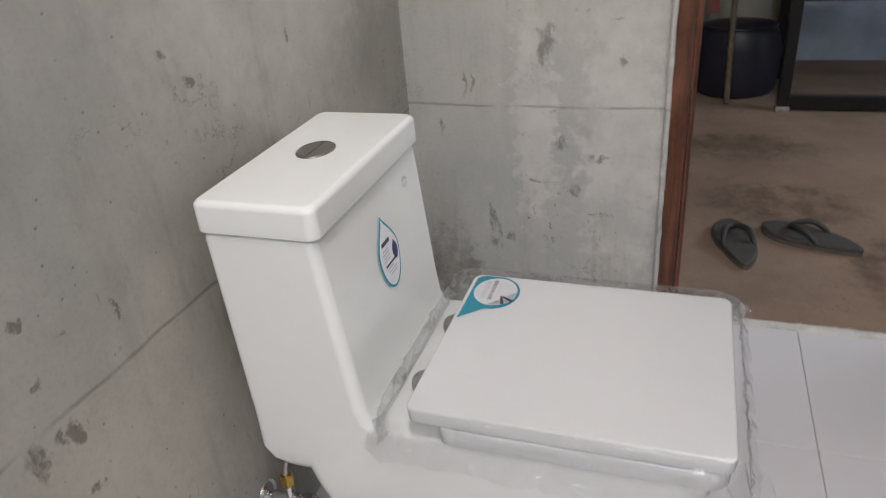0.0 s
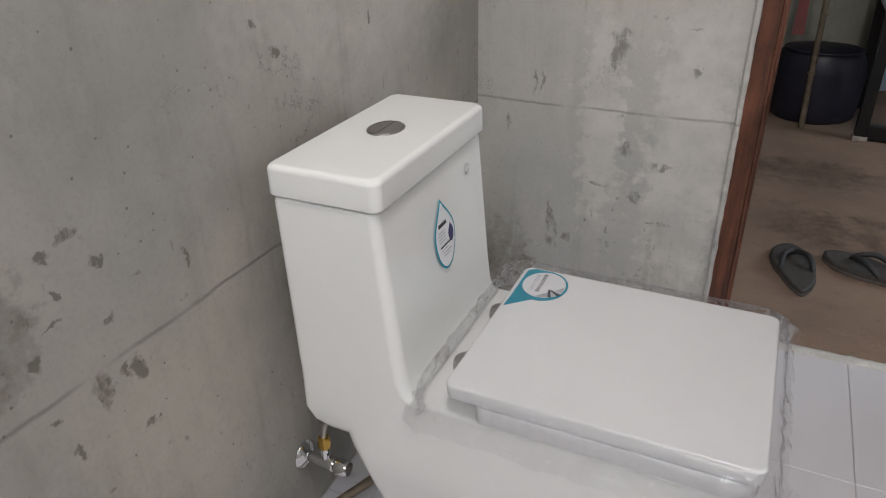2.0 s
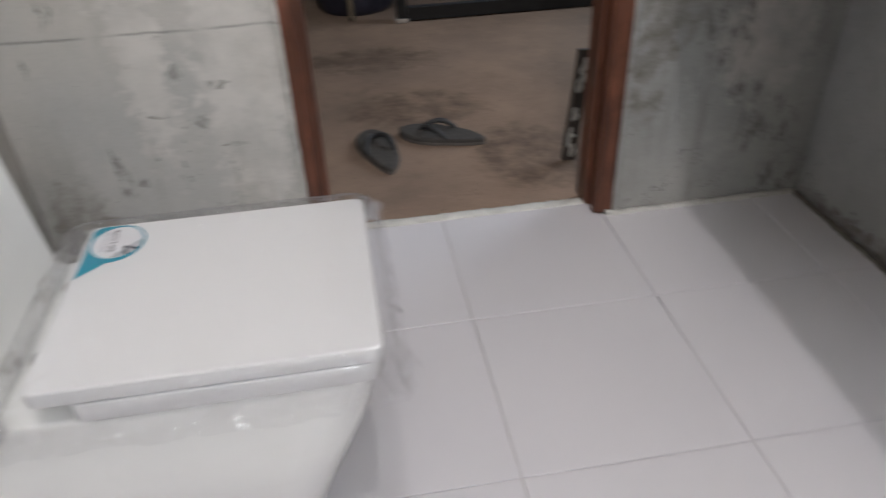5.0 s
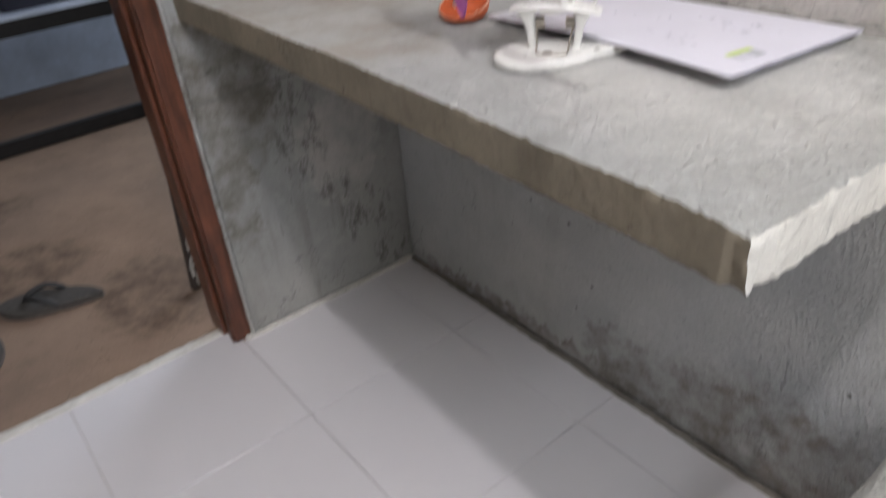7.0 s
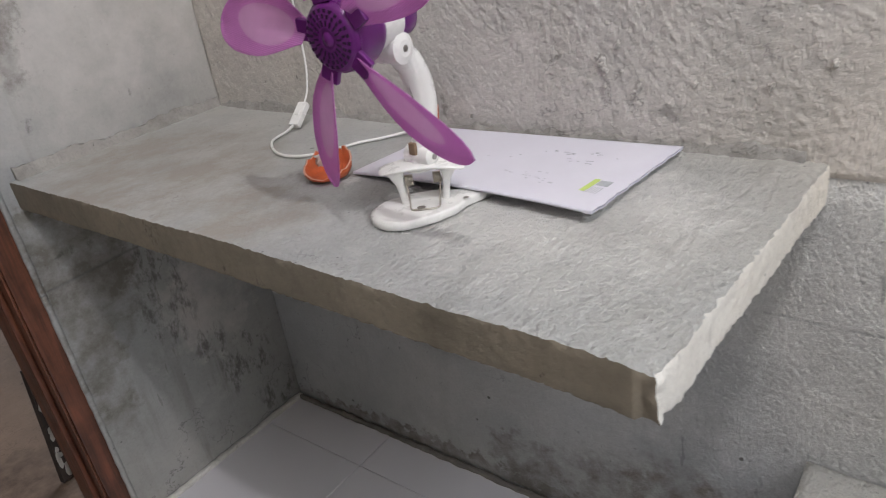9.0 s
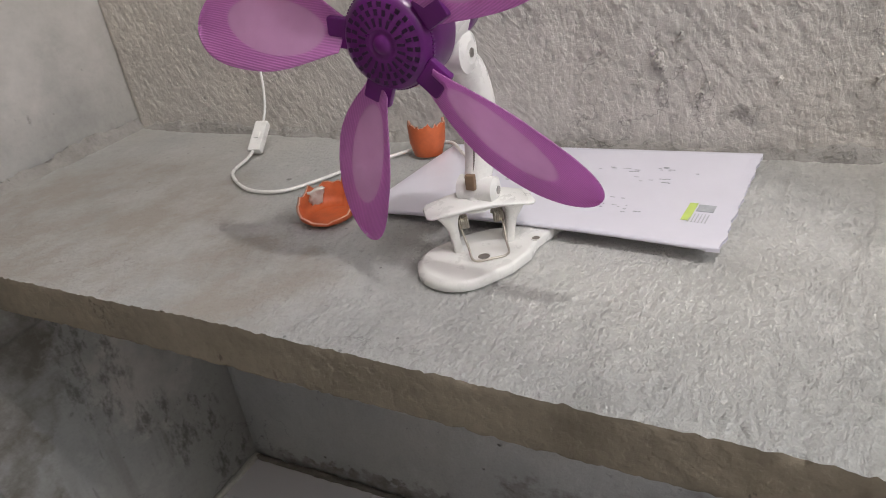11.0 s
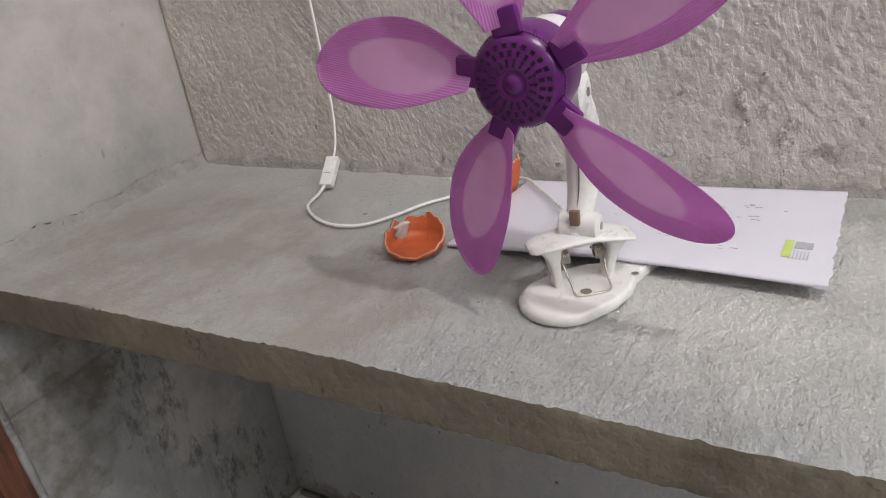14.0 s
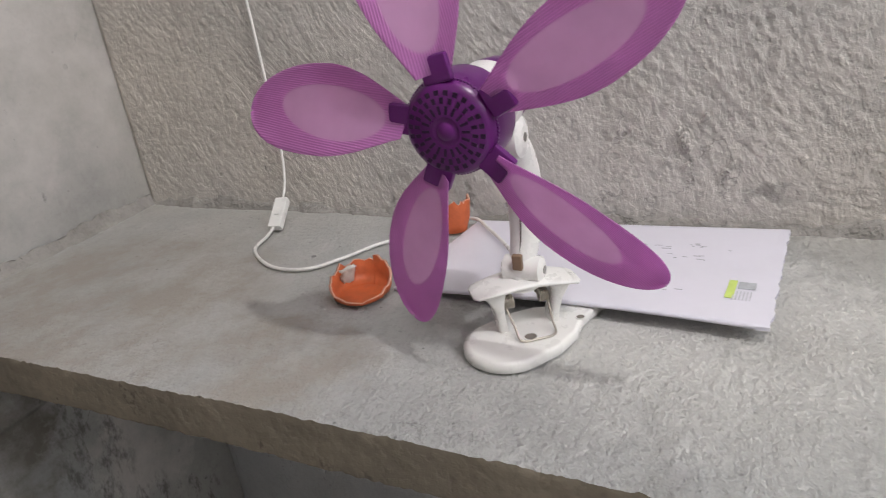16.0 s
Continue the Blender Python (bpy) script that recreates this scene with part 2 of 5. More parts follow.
def plain(name, colour, rough=0.4, metal=0.0, coat=0.0, vary=0.06, bump=0.0, scale=40.0, spec=0.5):
    m, t, b = blank(name)
    n = noise_at(t, place(t), scale, 5, 0.65)
    c = mix(t, "MULTIPLY", 1.0, colour, ramp(t, n, [(0.3, grey(1 - vary)), (0.7, grey(1 + vary))]))
    t.links.new(c, b.inputs["Base Color"])
    t.links.new(ramp(t, n, [(0.3, grey(rough * 0.9)), (0.7, grey(min(1, rough * 1.12)))]), b.inputs["Roughness"])
    b.inputs["Metallic"].default_value, b.inputs["Coat Weight"].default_value = metal, coat
    b.inputs["Specular IOR Level"].default_value = spec
    if bump:
        k = node(t, "ShaderNodeBump", {"Strength": 0.6, "Distance": bump})
        t.links.new(n, k.inputs["Height"])
        t.links.new(k.outputs[0], b.inputs["Normal"])
    return m


def wood(name, light, dark, rough=0.35):
    m, t, b = blank(name)
    p = place(t)
    g = noise_at(t, p, 1.0, 6, 0.65, (70, 70, 5))
    blotch = noise_at(t, p, 9, 5, 0.7)
    scuff = noise_at(t, p, 26, 5, 0.7, (1, 1, 0.5))
    c = mix(t, "MIX", ramp(t, g, [(0.35, grey(0)), (0.65, grey(1))]), dark, light)
    c = mix(t, "MULTIPLY", 0.8, c, ramp(t, blotch, [(0.33, grey(0.45)), (0.58, grey(1.1))]))
    c = mix(t, "MIX", ramp(t, scuff, [(0.66, grey(0)), (0.74, grey(0.75))]), c, (0.42, 0.30, 0.22))
    t.links.new(c, b.inputs["Base Color"])
    t.links.new(ramp(t, blotch, [(0.3, grey(rough * 0.8)), (0.7, grey(rough * 1.5))]), b.inputs["Roughness"])
    k = node(t, "ShaderNodeBump", {"Strength": 0.5, "Distance": 0.0015})
    t.links.new(g, k.inputs["Height"])
    t.links.new(k.outputs[0], b.inputs["Normal"])
    return m


def film_plastic(name):
    m, t, b = blank(name)
    p = place(t)
    n1 = noise_at(t, p, 26, 5, 0.7)
    folds = node(t, "ShaderNodeTexVoronoi", {"Scale": 34.0, "Randomness": 1.0})
    folds.feature = "DISTANCE_TO_EDGE"
    m1 = node(t, "ShaderNodeMapping")
    m1.inputs["Scale"].default_value = (0.55, 1.0, 1.0)
    t.links.new(p, m1.inputs[0])
    t.links.new(m1.outputs[0], folds.inputs["Vector"])
    crease = maths(t, "MULTIPLY", ramp(t, folds.outputs["Distance"], [(0.0, grey(1)), (0.09, grey(0))]), ramp(t, noise_at(t, p, 30, 2), [(0.62, grey(0)), (0.66, grey(1))]))
    k = node(t, "ShaderNodeBump", {"Strength": 0.9, "Distance": 0.009})
    crumple = maths(t, "MULTIPLY", noise_at(t, p, 95, 2, 0.6, (0.7, 1, 1)), ramp(t, noise_at(t, p, 21, 3), [(0.56, grey(0.0)), (0.63, grey(1))]))
    t.links.new(maths(t, "ADD", maths(t, "ADD", maths(t, "MULTIPLY", n1, 0.35), maths(t, "MULTIPLY", crumple, 0.60)), maths(t, "MULTIPLY", crease, 0.32)), k.inputs["Height"])
    clear = node(t, "ShaderNodeBsdfTransparent", {"Color": (0.995, 0.995, 1.0, 1)})
    gloss = node(t, "ShaderNodeBsdfGlossy", {"Roughness": 0.045})
    t.links.new(k.outputs[0], gloss.inputs["Normal"])
    mixer = node(t, "ShaderNodeMixShader")
    rim = node(t, "ShaderNodeFresnel", {"IOR": 1.55})
    t.links.new(maths(t, "ADD", maths(t, "MULTIPLY", rim.outputs[0], 0.45), 0.08), mixer.inputs[0])
    t.links.new(clear.outputs[0], mixer.inputs[1])
    t.links.new(gloss.outputs[0], mixer.inputs[2])
    t.links.new(mixer.outputs[0], t.nodes["Material Output"].inputs["Surface"])
    return m


def blade_plastic(name, colour, thin, see):
    """Translucent plastic, ribbed along the blade, with a paler smooth oval in its middle."""
    m, t, b = blank(name)
    tex = t.nodes.new("ShaderNodeTexCoord").outputs["Object"]
    off = node(t, "ShaderNodeVectorMath", {1: (0.112, 0.0015, 0.0)}, operation="SUBTRACT")
    t.links.new(tex, off.inputs[0])
    div = node(t, "ShaderNodeVectorMath", {1: (0.054, 0.0205, 1.0)}, operation="DIVIDE")
    t.links.new(off.outputs[0], div.inputs[0])
    size = node(t, "ShaderNodeVectorMath", operation="LENGTH")
    t.links.new(div.outputs[0], size.inputs[0])
    oval = ramp(t, maths(t, "MULTIPLY", size.outputs["Value"], 0.5), [(0.48, grey(1)), (0.51, grey(0))])
    c = mix(t, "MIX", oval, colour, thin)
    c = mix(t, "MULTIPLY", 0.6, c, ramp(t, noise_at(t, tex, 30, 4), [(0.3, grey(0.9)), (0.7, grey(1.08))]))
    w = node(t, "ShaderNodeTexWave", {"Scale": 170.0, "Distortion": 0.0}, bands="Y")
    t.links.new(tex, w.inputs["Vector"])
    ribs = maths(t, "MULTIPLY", w.outputs[1], maths(t, "SUBTRACT", 1.0, oval))
    c = mix(t, "MULTIPLY", 1.0, c, ramp(t, ribs, [(0.0, grey(0.96)), (0.55, grey(0.99)), (0.85, grey(1.14))]))
    t.links.new(c, b.inputs["Base Color"])
    b.inputs["Roughness"].default_value = 0.30
    trans, clear = node(t, "ShaderNodeBsdfTranslucent"), node(t, "ShaderNodeBsdfTransparent")
    t.links.new(mix(t, "MULTIPLY", 1.0, c, (1.3, 1.2, 1.3)), trans.inputs["Color"])
    t.links.new(mix(t, "MIX", 0.15, c, (1.0, 1.0, 1.0)), clear.inputs["Color"])
    m1, m2 = node(t, "ShaderNodeMixShader", {0: 0.45}), node(t, "ShaderNodeMixShader")
    t.links.new(maths(t, "ADD", see, maths(t, "MULTIPLY", oval, 0.08)), m2.inputs[0])
    t.links.new(b.outputs[0], m1.inputs[1])
    t.links.new(trans.outputs[0], m1.inputs[2])
    t.links.new(m1.outputs[0], m2.inputs[1])
    t.links.new(clear.outputs[0], m2.inputs[2])
    t.links.new(m2.outputs[0], t.nodes["Material Output"].inputs["Surface"])
    k = node(t, "ShaderNodeBump", {"Strength": 0.6, "Distance": 0.0009})
    t.links.new(ribs, k.inputs["Height"])
    t.links.new(k.outputs[0], b.inputs["Normal"])
    return m


B_SPOTS = [(0.132, 1.683, 0.691, 0.021, 0.030, 0.036), (0.117, 1.683, 0.656, 0.009, 0.030, 0.028), (0.239, 1.683, 0.429, 0.024, 0.030, 0.008),
           (0.081, 1.683, 0.478, 0.013, 0.030, 0.005), (0.189, 1.683, 0.349, 0.013, 0.030, 0.016), (0.003, 1.683, 0.228, 0.016, 0.030, 0.052),
           (-0.008, 1.683, 0.280, 0.008, 0.030, 0.027), (0.281, 1.683, 0.632, 0.011, 0.030, 0.009), (0.133, 1.683, 0.220, 0.011, 0.030, 0.010),
           (0.039, 1.683, 0.219, 0.011, 0.030, 0.012), (-0.036, 1.683, 0.594, 0.004, 0.030, 0.022), (-0.053, 1.683, 0.584, 0.004, 0.030, 0.028),
           (-0.112, 1.683, 0.487, 0.006, 0.030, 0.030), (0.012, 1.683, 0.583, 0.004, 0.030, 0.017), (0.273, 1.683, 0.725, 0.010, 0.030, 0.004),
           (0.161, 1.683, 0.463, 0.012, 0.030, 0.021), (0.111, 1.683, 0.369, 0.029, 0.030, 0.004), (0.264, 1.683, 0.670, 0.004, 0.030, 0.006),
           (0.246, 1.683, 0.290, 0.030, 0.030, 0.004)]
B2_SPOTS = [(1.35, 1.683, 0.46, 0.075, 0.03, 0.15), (1.33, 1.683, 0.60, 0.03, 0.03, 0.08), (1.50, 1.683, 0.20, 0.09, 0.03, 0.10), (1.42, 1.683, 0.30, 0.05, 0.03, 0.06),
            (1.22, 1.683, 0.655, 0.06, 0.03, 0.008), (1.56, 1.683, 0.06, 0.06, 0.03, 0.05), (1.22, 1.683, 0.90, 0.014, 0.03, 0.014), (1.42, 1.683, 0.905, 0.014, 0.03, 0.012),
            (1.46, 1.683, 1.00, 0.008, 0.03, 0.018), (1.43, 1.683, 1.02, 0.012, 0.03, 0.006)]
A_SPOTS = [(-0.190, 0.585, 0.503, 0.030, 0.012, 0.027), (-0.190, 0.637, 0.503, 0.030, 0.012, 0.018), (-0.190, 0.620, 0.512, 0.030, 0.006, 0.016), (-0.190, 0.537, 0.454, 0.030, 0.005, 0.013),
           (-0.190, 0.596, 0.697, 0.030, 0.015, 0.008), (-0.190, 0.567, 0.644, 0.030, 0.005, 0.009), (-0.190, 0.618, 0.653, 0.030, 0.009, 0.007),
           (-0.190, 0.738, 0.597, 0.030, 0.004, 0.018), (-0.190, 0.617, 0.585, 0.030, 0.008, 0.007), (-0.190, 0.522, 0.511, 0.030, 0.008, 0.005),
           (-0.190, 0.566, 0.686, 0.030, 0.009, 0.006), (-0.190, 0.926, 0.844, 0.030, 0.008, 0.005), (-0.190, 0.960, 0.798, 0.030, 0.009, 0.007),
           (-0.190, 0.524, 0.580, 0.030, 0.008, 0.011), (-0.190, 0.663, 0.614, 0.030, 0.007, 0.004), (-0.190, 0.559, 0.611, 0.030, 0.013, 0.003),
           (-0.190, 0.561, 0.377, 0.030, 0.005, 0.004), (-0.190, 0.634, 0.421, 0.030, 0.016, 0.004), (-0.190, 1.212, 0.800, 0.030, 0.007, 0.010)]
CAST = concrete("cast_concrete", (0.505, 0.485, 0.455), (0.40, 0.388, 0.364), 0.35, 0, 0.5, B_SPOTS, marks=0.9, calm=0.8,
                pale=[(0.29, 1.683, 0.45, 0.10, 0.1, 0.35), (0.10, 1.683, 0.5, 0.05, 0.1, 0.28)], joints=[(2, 0.542)], spot_colour=(0.15, 0.14, 0.12), runs=0.45,
                grime_shade=[(-0.11, 1.683, 0.13, 0.07, 0.05, 0.12), (0.06, 1.683, 0.06, 0.20, 0.05, 0.05)])
WEST = concrete("west_cast_concrete", (0.405, 0.382, 0.352), (0.300, 0.285, 0.263), 0.35, 0, 0.6, A_SPOTS,
                pale=[(-0.19, 1.25, 1.05, 0.1, 0.45, 0.4)], joints=[(2, 0.530)], spot_colour=(0.085, 0.078, 0.055), thin=-0.06, marks=0.8, calm=0.7, runs=0.35, grime_shade=[(-0.19, 0.46, 0.62, 0.05, 0.08, 0.08)])
# Patches below the slab mix brown stain with its shadow, painted in.
CAST_B2 = concrete("cast_concrete_stained", (0.42, 0.413, 0.397), (0.295, 0.29, 0.278), 0.6, 0, 0.4, B2_SPOTS, calm=0.6, marks=0.8, runs=0.5, thin=0.09, grime_shade_tint=(0.42, 0.37, 0.31), grime_shade=[(1.24, 1.683, 0.72, 0.11, 0.05, 0.07), (1.26, 1.683, 0.66, 0.09, 0.05, 0.09), (1.17, 1.683, 0.50, 0.07, 0.05, 0.30), (1.20, 1.683, 0.72, 0.16, 0.05, 0.07), (1.22, 1.683, 1.12, 0.05, 0.05, 0.15), (1.24, 1.683, 0.60, 0.08, 0.05, 0.16)],
                   pale=[(1.45, 1.683, 0.40, 0.12, 0.1, 0.14), (1.37, 1.683, 1.32, 0.5, 0.2, 0.50)], pale_colour=(0.60, 0.57, 0.545), joints=[(2, 0.60)], spot_colour=(0.085, 0.08, 0.07))
SCRATCH = concrete("scratch_coat", (0.585, 0.552, 0.522), (0.47, 0.442, 0.415), 1.2, 0.14, 0.7, spots=[(1.62, 0.92, 1.02, 0.05, 0.005, 0.05), (1.62, 0.66, 0.87, 0.05, 0.03, 0.01), (1.62, 1.05, 0.86, 0.05, 0.006, 0.02)], spot_colour=(0.24, 0.225, 0.205), marks=0.8, calm=0.25, grit=0.5)
# Wall foot darkened for dirt and for painted shade of slab and ledge.
LOWER = concrete("rough_render", (0.51, 0.51, 0.515), (0.38, 0.38, 0.383), 0.9, 0.8, 0.9, marks=0.9, joints=[(2, 0.585)], calm=0.6, south=0.42, grime_shade_tint=(0.42, 0.36, 0.30), grime_shade=[(1.62, 0.62, 0.08, 0.05, 0.28, 0.15), (1.62, 1.15, 0.02, 0.05, 0.55, 0.035), (1.62, 0.95, 0.10, 0.05, 0.10, 0.07)])
# North end browned by dirt and darkened to paint the falloff of light.
SLAB = concrete("slab_cement", (0.475, 0.467, 0.450), (0.38, 0.372, 0.356), 1.6, 0, 0.75, pale=[(1.38, 0.7, 0.82, 0.2, 0.2, 0.1)], rough=0.93, marks=0.7, calm=0.35, south=0.75, grime_shade_tint=(0.86, 0.80, 0.73), grime_shade=[(1.30, 1.45, 0.82, 0.22, 0.26, 0.1), (1.22, 1.15, 0.82, 0.10, 0.16, 0.1)])
# Pale end concrete, brightened in colour for the light from the south.
SLAB_END = concrete("lit_slab_end", (0.82, 0.78, 0.72), (0.69, 0.655, 0.60), 1.3, 0, 0.3, grit=0.7, calm=0.5)
# Form-board stain, made darker to paint the shade on front and underside.
SLAB_FACE = concrete("shaded_form_face", (0.26, 0.215, 0.158), (0.15, 0.124, 0.090), 0.9, 0, 0.9, marks=0.9, runs=0.3, grit=0.3, calm=0.2)
FILLET = concrete("mortar_fillet", (0.38, 0.362, 0.336), (0.25, 0.236, 0.215), 1.2, 0, 0.6, marks=0.9, grit=0.8)
DIRT = concrete("dirty_mortar", (0.32, 0.29, 0.255), (0.14, 0.123, 0.105), 1.2, 0, 0.8, marks=0.9, grit=0.8)
CEMENT = concrete("outer_cement", (0.30, 0.205, 0.150), (0.20, 0.135, 0.098), 0.8, 0, 0.5, spot_colour=(0.10, 0.07, 0.05), rough=0.75, marks=0.8, calm=0.35, grime_shade=[(0.72, 2.45, 0.0, 0.25, 0.16, 0.1), (0.60, 2.95, 0.0, 0.3, 0.14, 0.1), (1.0, 2.05, 0.0, 0.16, 0.22, 0.1)])
PLASTER = concrete("outer_plaster", (0.34, 0.32, 0.26), (0.28, 0.26, 0.21), 0.6, 0, 0.3)
GROUT = concrete("grout", (0.56, 0.53, 0.50), (0.40, 0.37, 0.34), 0.6, 0, 0.5)
WHITE_GROUT = concrete("white_grout", (0.72, 0.70, 0.66), (0.50, 0.48, 0.44), 0.6, 0, 0.5)
TILE = plain("ceramic_tile", (0.67, 0.65, 0.675), 0.32, vary=0.004, scale=2.0)
PORCELAIN = plain("white_porcelain", (0.87, 0.872, 0.852), 0.07, coat=0.6, vary=0.008)
SEAT = plain("white_seat_plastic", (0.84, 0.84, 0.845), 0.14, vary=0.008)
CHROME = plain("chrome", (0.75, 0.75, 0.76), 0.10, 1.0, vary=0.05)
BRUSHED = plain("brushed_steel", (0.42, 0.40, 0.38), 0.30, 1.0, vary=0.10)
BRASS = plain("brass", (0.62, 0.40, 0.10), 0.32, 1.0, vary=0.15)
RUBBER = plain("black_rubber", (0.035, 0.033, 0.034), 0.62, vary=0.25, bump=0.001)
SOLE = plain("grey_foam_sole", (0.060, 0.053, 0.048), 0.75, vary=0.35, bump=0.002, scale=60)
EDGE = plain("pale_sole_edge", (0.12, 0.105, 0.095), 0.7, vary=0.2)
FRAME_WOOD = wood("varnished_frame", (0.18, 0.064, 0.034), (0.058, 0.021, 0.012))
TEAL = plain("teal_print", (0.02, 0.32, 0.45), 0.25, vary=0.02)
PAPER = plain("white_print", (0.80, 0.80, 0.82), 0.3, vary=0.02)
INK = plain("dark_ink", (0.05, 0.05, 0.07), 0.4, vary=0.05)
FAINT = plain("faint_ink", (0.54, 0.54, 0.58), 0.4, vary=0.1)
NAVY = plain("navy_print", (0.05, 0.05, 0.16), 0.35, vary=0.05)
SILVER = plain("grey_print", (0.45, 0.47, 0.50), 0.3, vary=0.25, scale=90)
LIME = plain("lime_print", (0.58, 0.72, 0.18), 0.4, vary=0.1)
PURPLE = plain("purple_plastic", (0.125, 0.012, 0.150), 0.30, vary=0.06)
VENT_SHADE = plain("vent_shade", (0.026, 0.003, 0.034), 0.5, vary=0.1)
BLADE = blade_plastic("purple_blade", (0.65, 0.31, 0.62), (0.80, 0.54, 0.76), 0.30)
WHITE_PLASTIC = plain("white_plastic", (0.80, 0.79, 0.76), 0.28, vary=0.02)
HOLE = plain("shaded_hole", (0.16, 0.14, 0.12), 0.6, vary=0.2)
SLOT = plain("slot_shade", (0.20, 0.13, 0.08), 0.6, vary=0.2)
WIRE = plain("spring_wire", (0.50, 0.46, 0.40), 0.3, 1.0, vary=0.15)
BOARD = plain("white_board_plastic", (0.74, 0.725, 0.80), 0.38, vary=0.03, scale=14)
ORANGE = plain("orange_pvc", (0.56, 0.125, 0.040), 0.5, vary=0.18, bump=0.0006, scale=50)
BROKEN = plain("broken_pvc_edge", (0.78, 0.42, 0.30), 0.6, vary=0.12)
BLACK_STEEL = plain("black_steel", (0.014, 0.013, 0.013), 0.42, 0.2, vary=0.3)
CAP = plain("dirty_cap", (0.36, 0.31, 0.27), 0.6, vary=0.35, scale=60)
BAG = plain("dark_blue_plastic", (0.016, 0.015, 0.026), 0.45, vary=0.35, bump=0.004, scale=14)
RED = plain("red_plastic", (0.20, 0.022, 0.015), 0.4, vary=0.15)
RUSTY = plain("grimy_pole", (0.14, 0.108, 0.072), 0.6, vary=0.5, scale=24)
BLUE_SHEET = plain("blue_grey_sheet", (0.44, 0.49, 0.59), 0.30, vary=0.3, scale=3.0)
FILM = film_plastic("clear_film")
SPLASH = plain("splashed_board", (0.055, 0.042, 0.036), 0.7, vary=0.4)


# ---- mesh helpers ----
def part(name, bm, material, parent=None, label=""):
    for e in bm.edges:
        e.smooth = not (len(e.link_faces) == 2 and e.calc_face_angle(0) > 0.75)
    for f in bm.faces:
        f.smooth = True
    bmesh.ops.recalc_face_normals(bm, faces=bm.faces)
    me = bpy.data.meshes.new(name)
    bm.to_mesh(me)
    bm.free()
    for m in (material if isinstance(material, (list, tuple)) else [material]):
        me.materials.append(m)
    ob = new(name, me)
    even = ob.modifiers.new("even", "WEIGHTED_NORMAL")
    even.keep_sharp, even.weight = True, 60
    if parent is not None:
        ob.parent = parent
    if label:
        ob["label"] = label
    return ob


def holder(name, m, label, category, group="", kind=""):
    ob = new(name)
    ob.empty_display_size = 0.05
    ob.matrix_world = m
    return tagged(ob, label, category, group, kind)


def box(lo, hi, bevel=0.0, seg=2, bm=None):
    bm = bm or bmesh.new()
    made = bmesh.ops.create_cube(bm, size=1)["verts"]
    for v in made:
        v.co = Vector([(lo[k] + hi[k]) / 2 + v.co[k] * (hi[k] - lo[k]) for k in range(3)])
    if bevel:
        edges = list({e for v in made for e in v.link_edges})
        bmesh.ops.bevel(bm, geom=edges, offset=bevel, segments=seg, affect="EDGES", profile=0.5)
    return bm


def loft(rings, cap=True, bm=None):
    """Joins rings of points, all of one length, into a skin."""
    bm = bm or bmesh.new()
    if cap and len(rings[0]) > 8:
        ends = []
        for r in (rings[0], rings[-1]):
            c = sum((Vector(p) for p in r), Vector()) / len(r)
            ends.append([Vector(p).lerp(c, 0.04) for p in r])
        rings = [ends[0], *rings, ends[1]]
    rows = [[bm.verts.new(p) for p in r] for r in rings]
    n = len(rows[0])
    for a, b in zip(rows, rows[1:]):
        for k in range(n):
            bm.faces.new((a[k], a[(k + 1) % n], b[(k + 1) % n], b[k]))
    if cap:
        bm.faces.new(rows[0][::-1])
        bm.faces.new(rows[-1])
    return bm


def lathe(profile, n=32, bm=None, cap=True):
    """Turns (radius, height) about z."""
    return loft([[(r * math.cos(2 * math.pi * k / n), r * math.sin(2 * math.pi * k / n), z) for k in range(n)] for r, z in profile], cap, bm)


def smooth_path(points, steps=10):
    pts = [Vector(p) for p in points]
    out = []
    for i in range(len(pts) - 1):
        p0, p1, p2, p3 = pts[max(i - 1, 0)], pts[i], pts[i + 1], pts[min(i + 2, len(pts) - 1)]
        for k in range(steps):
            t = k / steps
            out.append(0.5 * ((2 * p1) + (p2 - p0) * t + (2 * p0 - 5 * p1 + 4 * p2 - p3) * t * t + (3 * p1 - p0 - 3 * p2 + p3) * t ** 3))
    return out + [pts[-1]]


def tube(points, radius, n=10, bm=None):
    """A round rod along points; radius is a number or a function of 0..1."""
    pts = [Vector(p) for p in points]
    rings, side = [], None
    for i, p in enumerate(pts):
        d = (pts[min(i + 1, len(pts) - 1)] - pts[max(i - 1, 0)]).normalized()
        side = d.orthogonal().normalized() if side is None else (side - d * side.dot(d)).normalized()
        up = d.cross(side)
        r = radius(i / (len(pts) - 1)) if callable(radius) else radius
        rings.append([p + r * (math.cos(2 * math.pi * k / n) * side + math.sin(2 * math.pi * k / n) * up) for k in range(n)])
    return loft(rings, True, bm)


def round_rect(x0, x1, y0, y1, z, radii, n=6):
    """Corner radii: front right, front left, back left, back right (x forward, y left)."""
    out = []
    for (cx, cy, a0), r in zip(((x1, y0, -90), (x1, y1, 0), (x0, y1, 90), (x0, y0, 180)), radii):
        ox, oy = cx - math.copysign(r, cx - (x0 + x1) / 2), cy - math.copysign(r, cy - (y0 + y1) / 2)
        for k in range(n + 1):
            a = radians(a0 + 90 * k / n)
            out.append((ox + r * math.cos(a), oy + r * math.sin(a), z))
    return out


def plate(outline, z0, z1, bm=None):
    """A flat piece of the given outline (x, y)."""
    return loft([[(x, y, z0) for x, y in outline], [(x, y, z1) for x, y in outline]], True, bm)


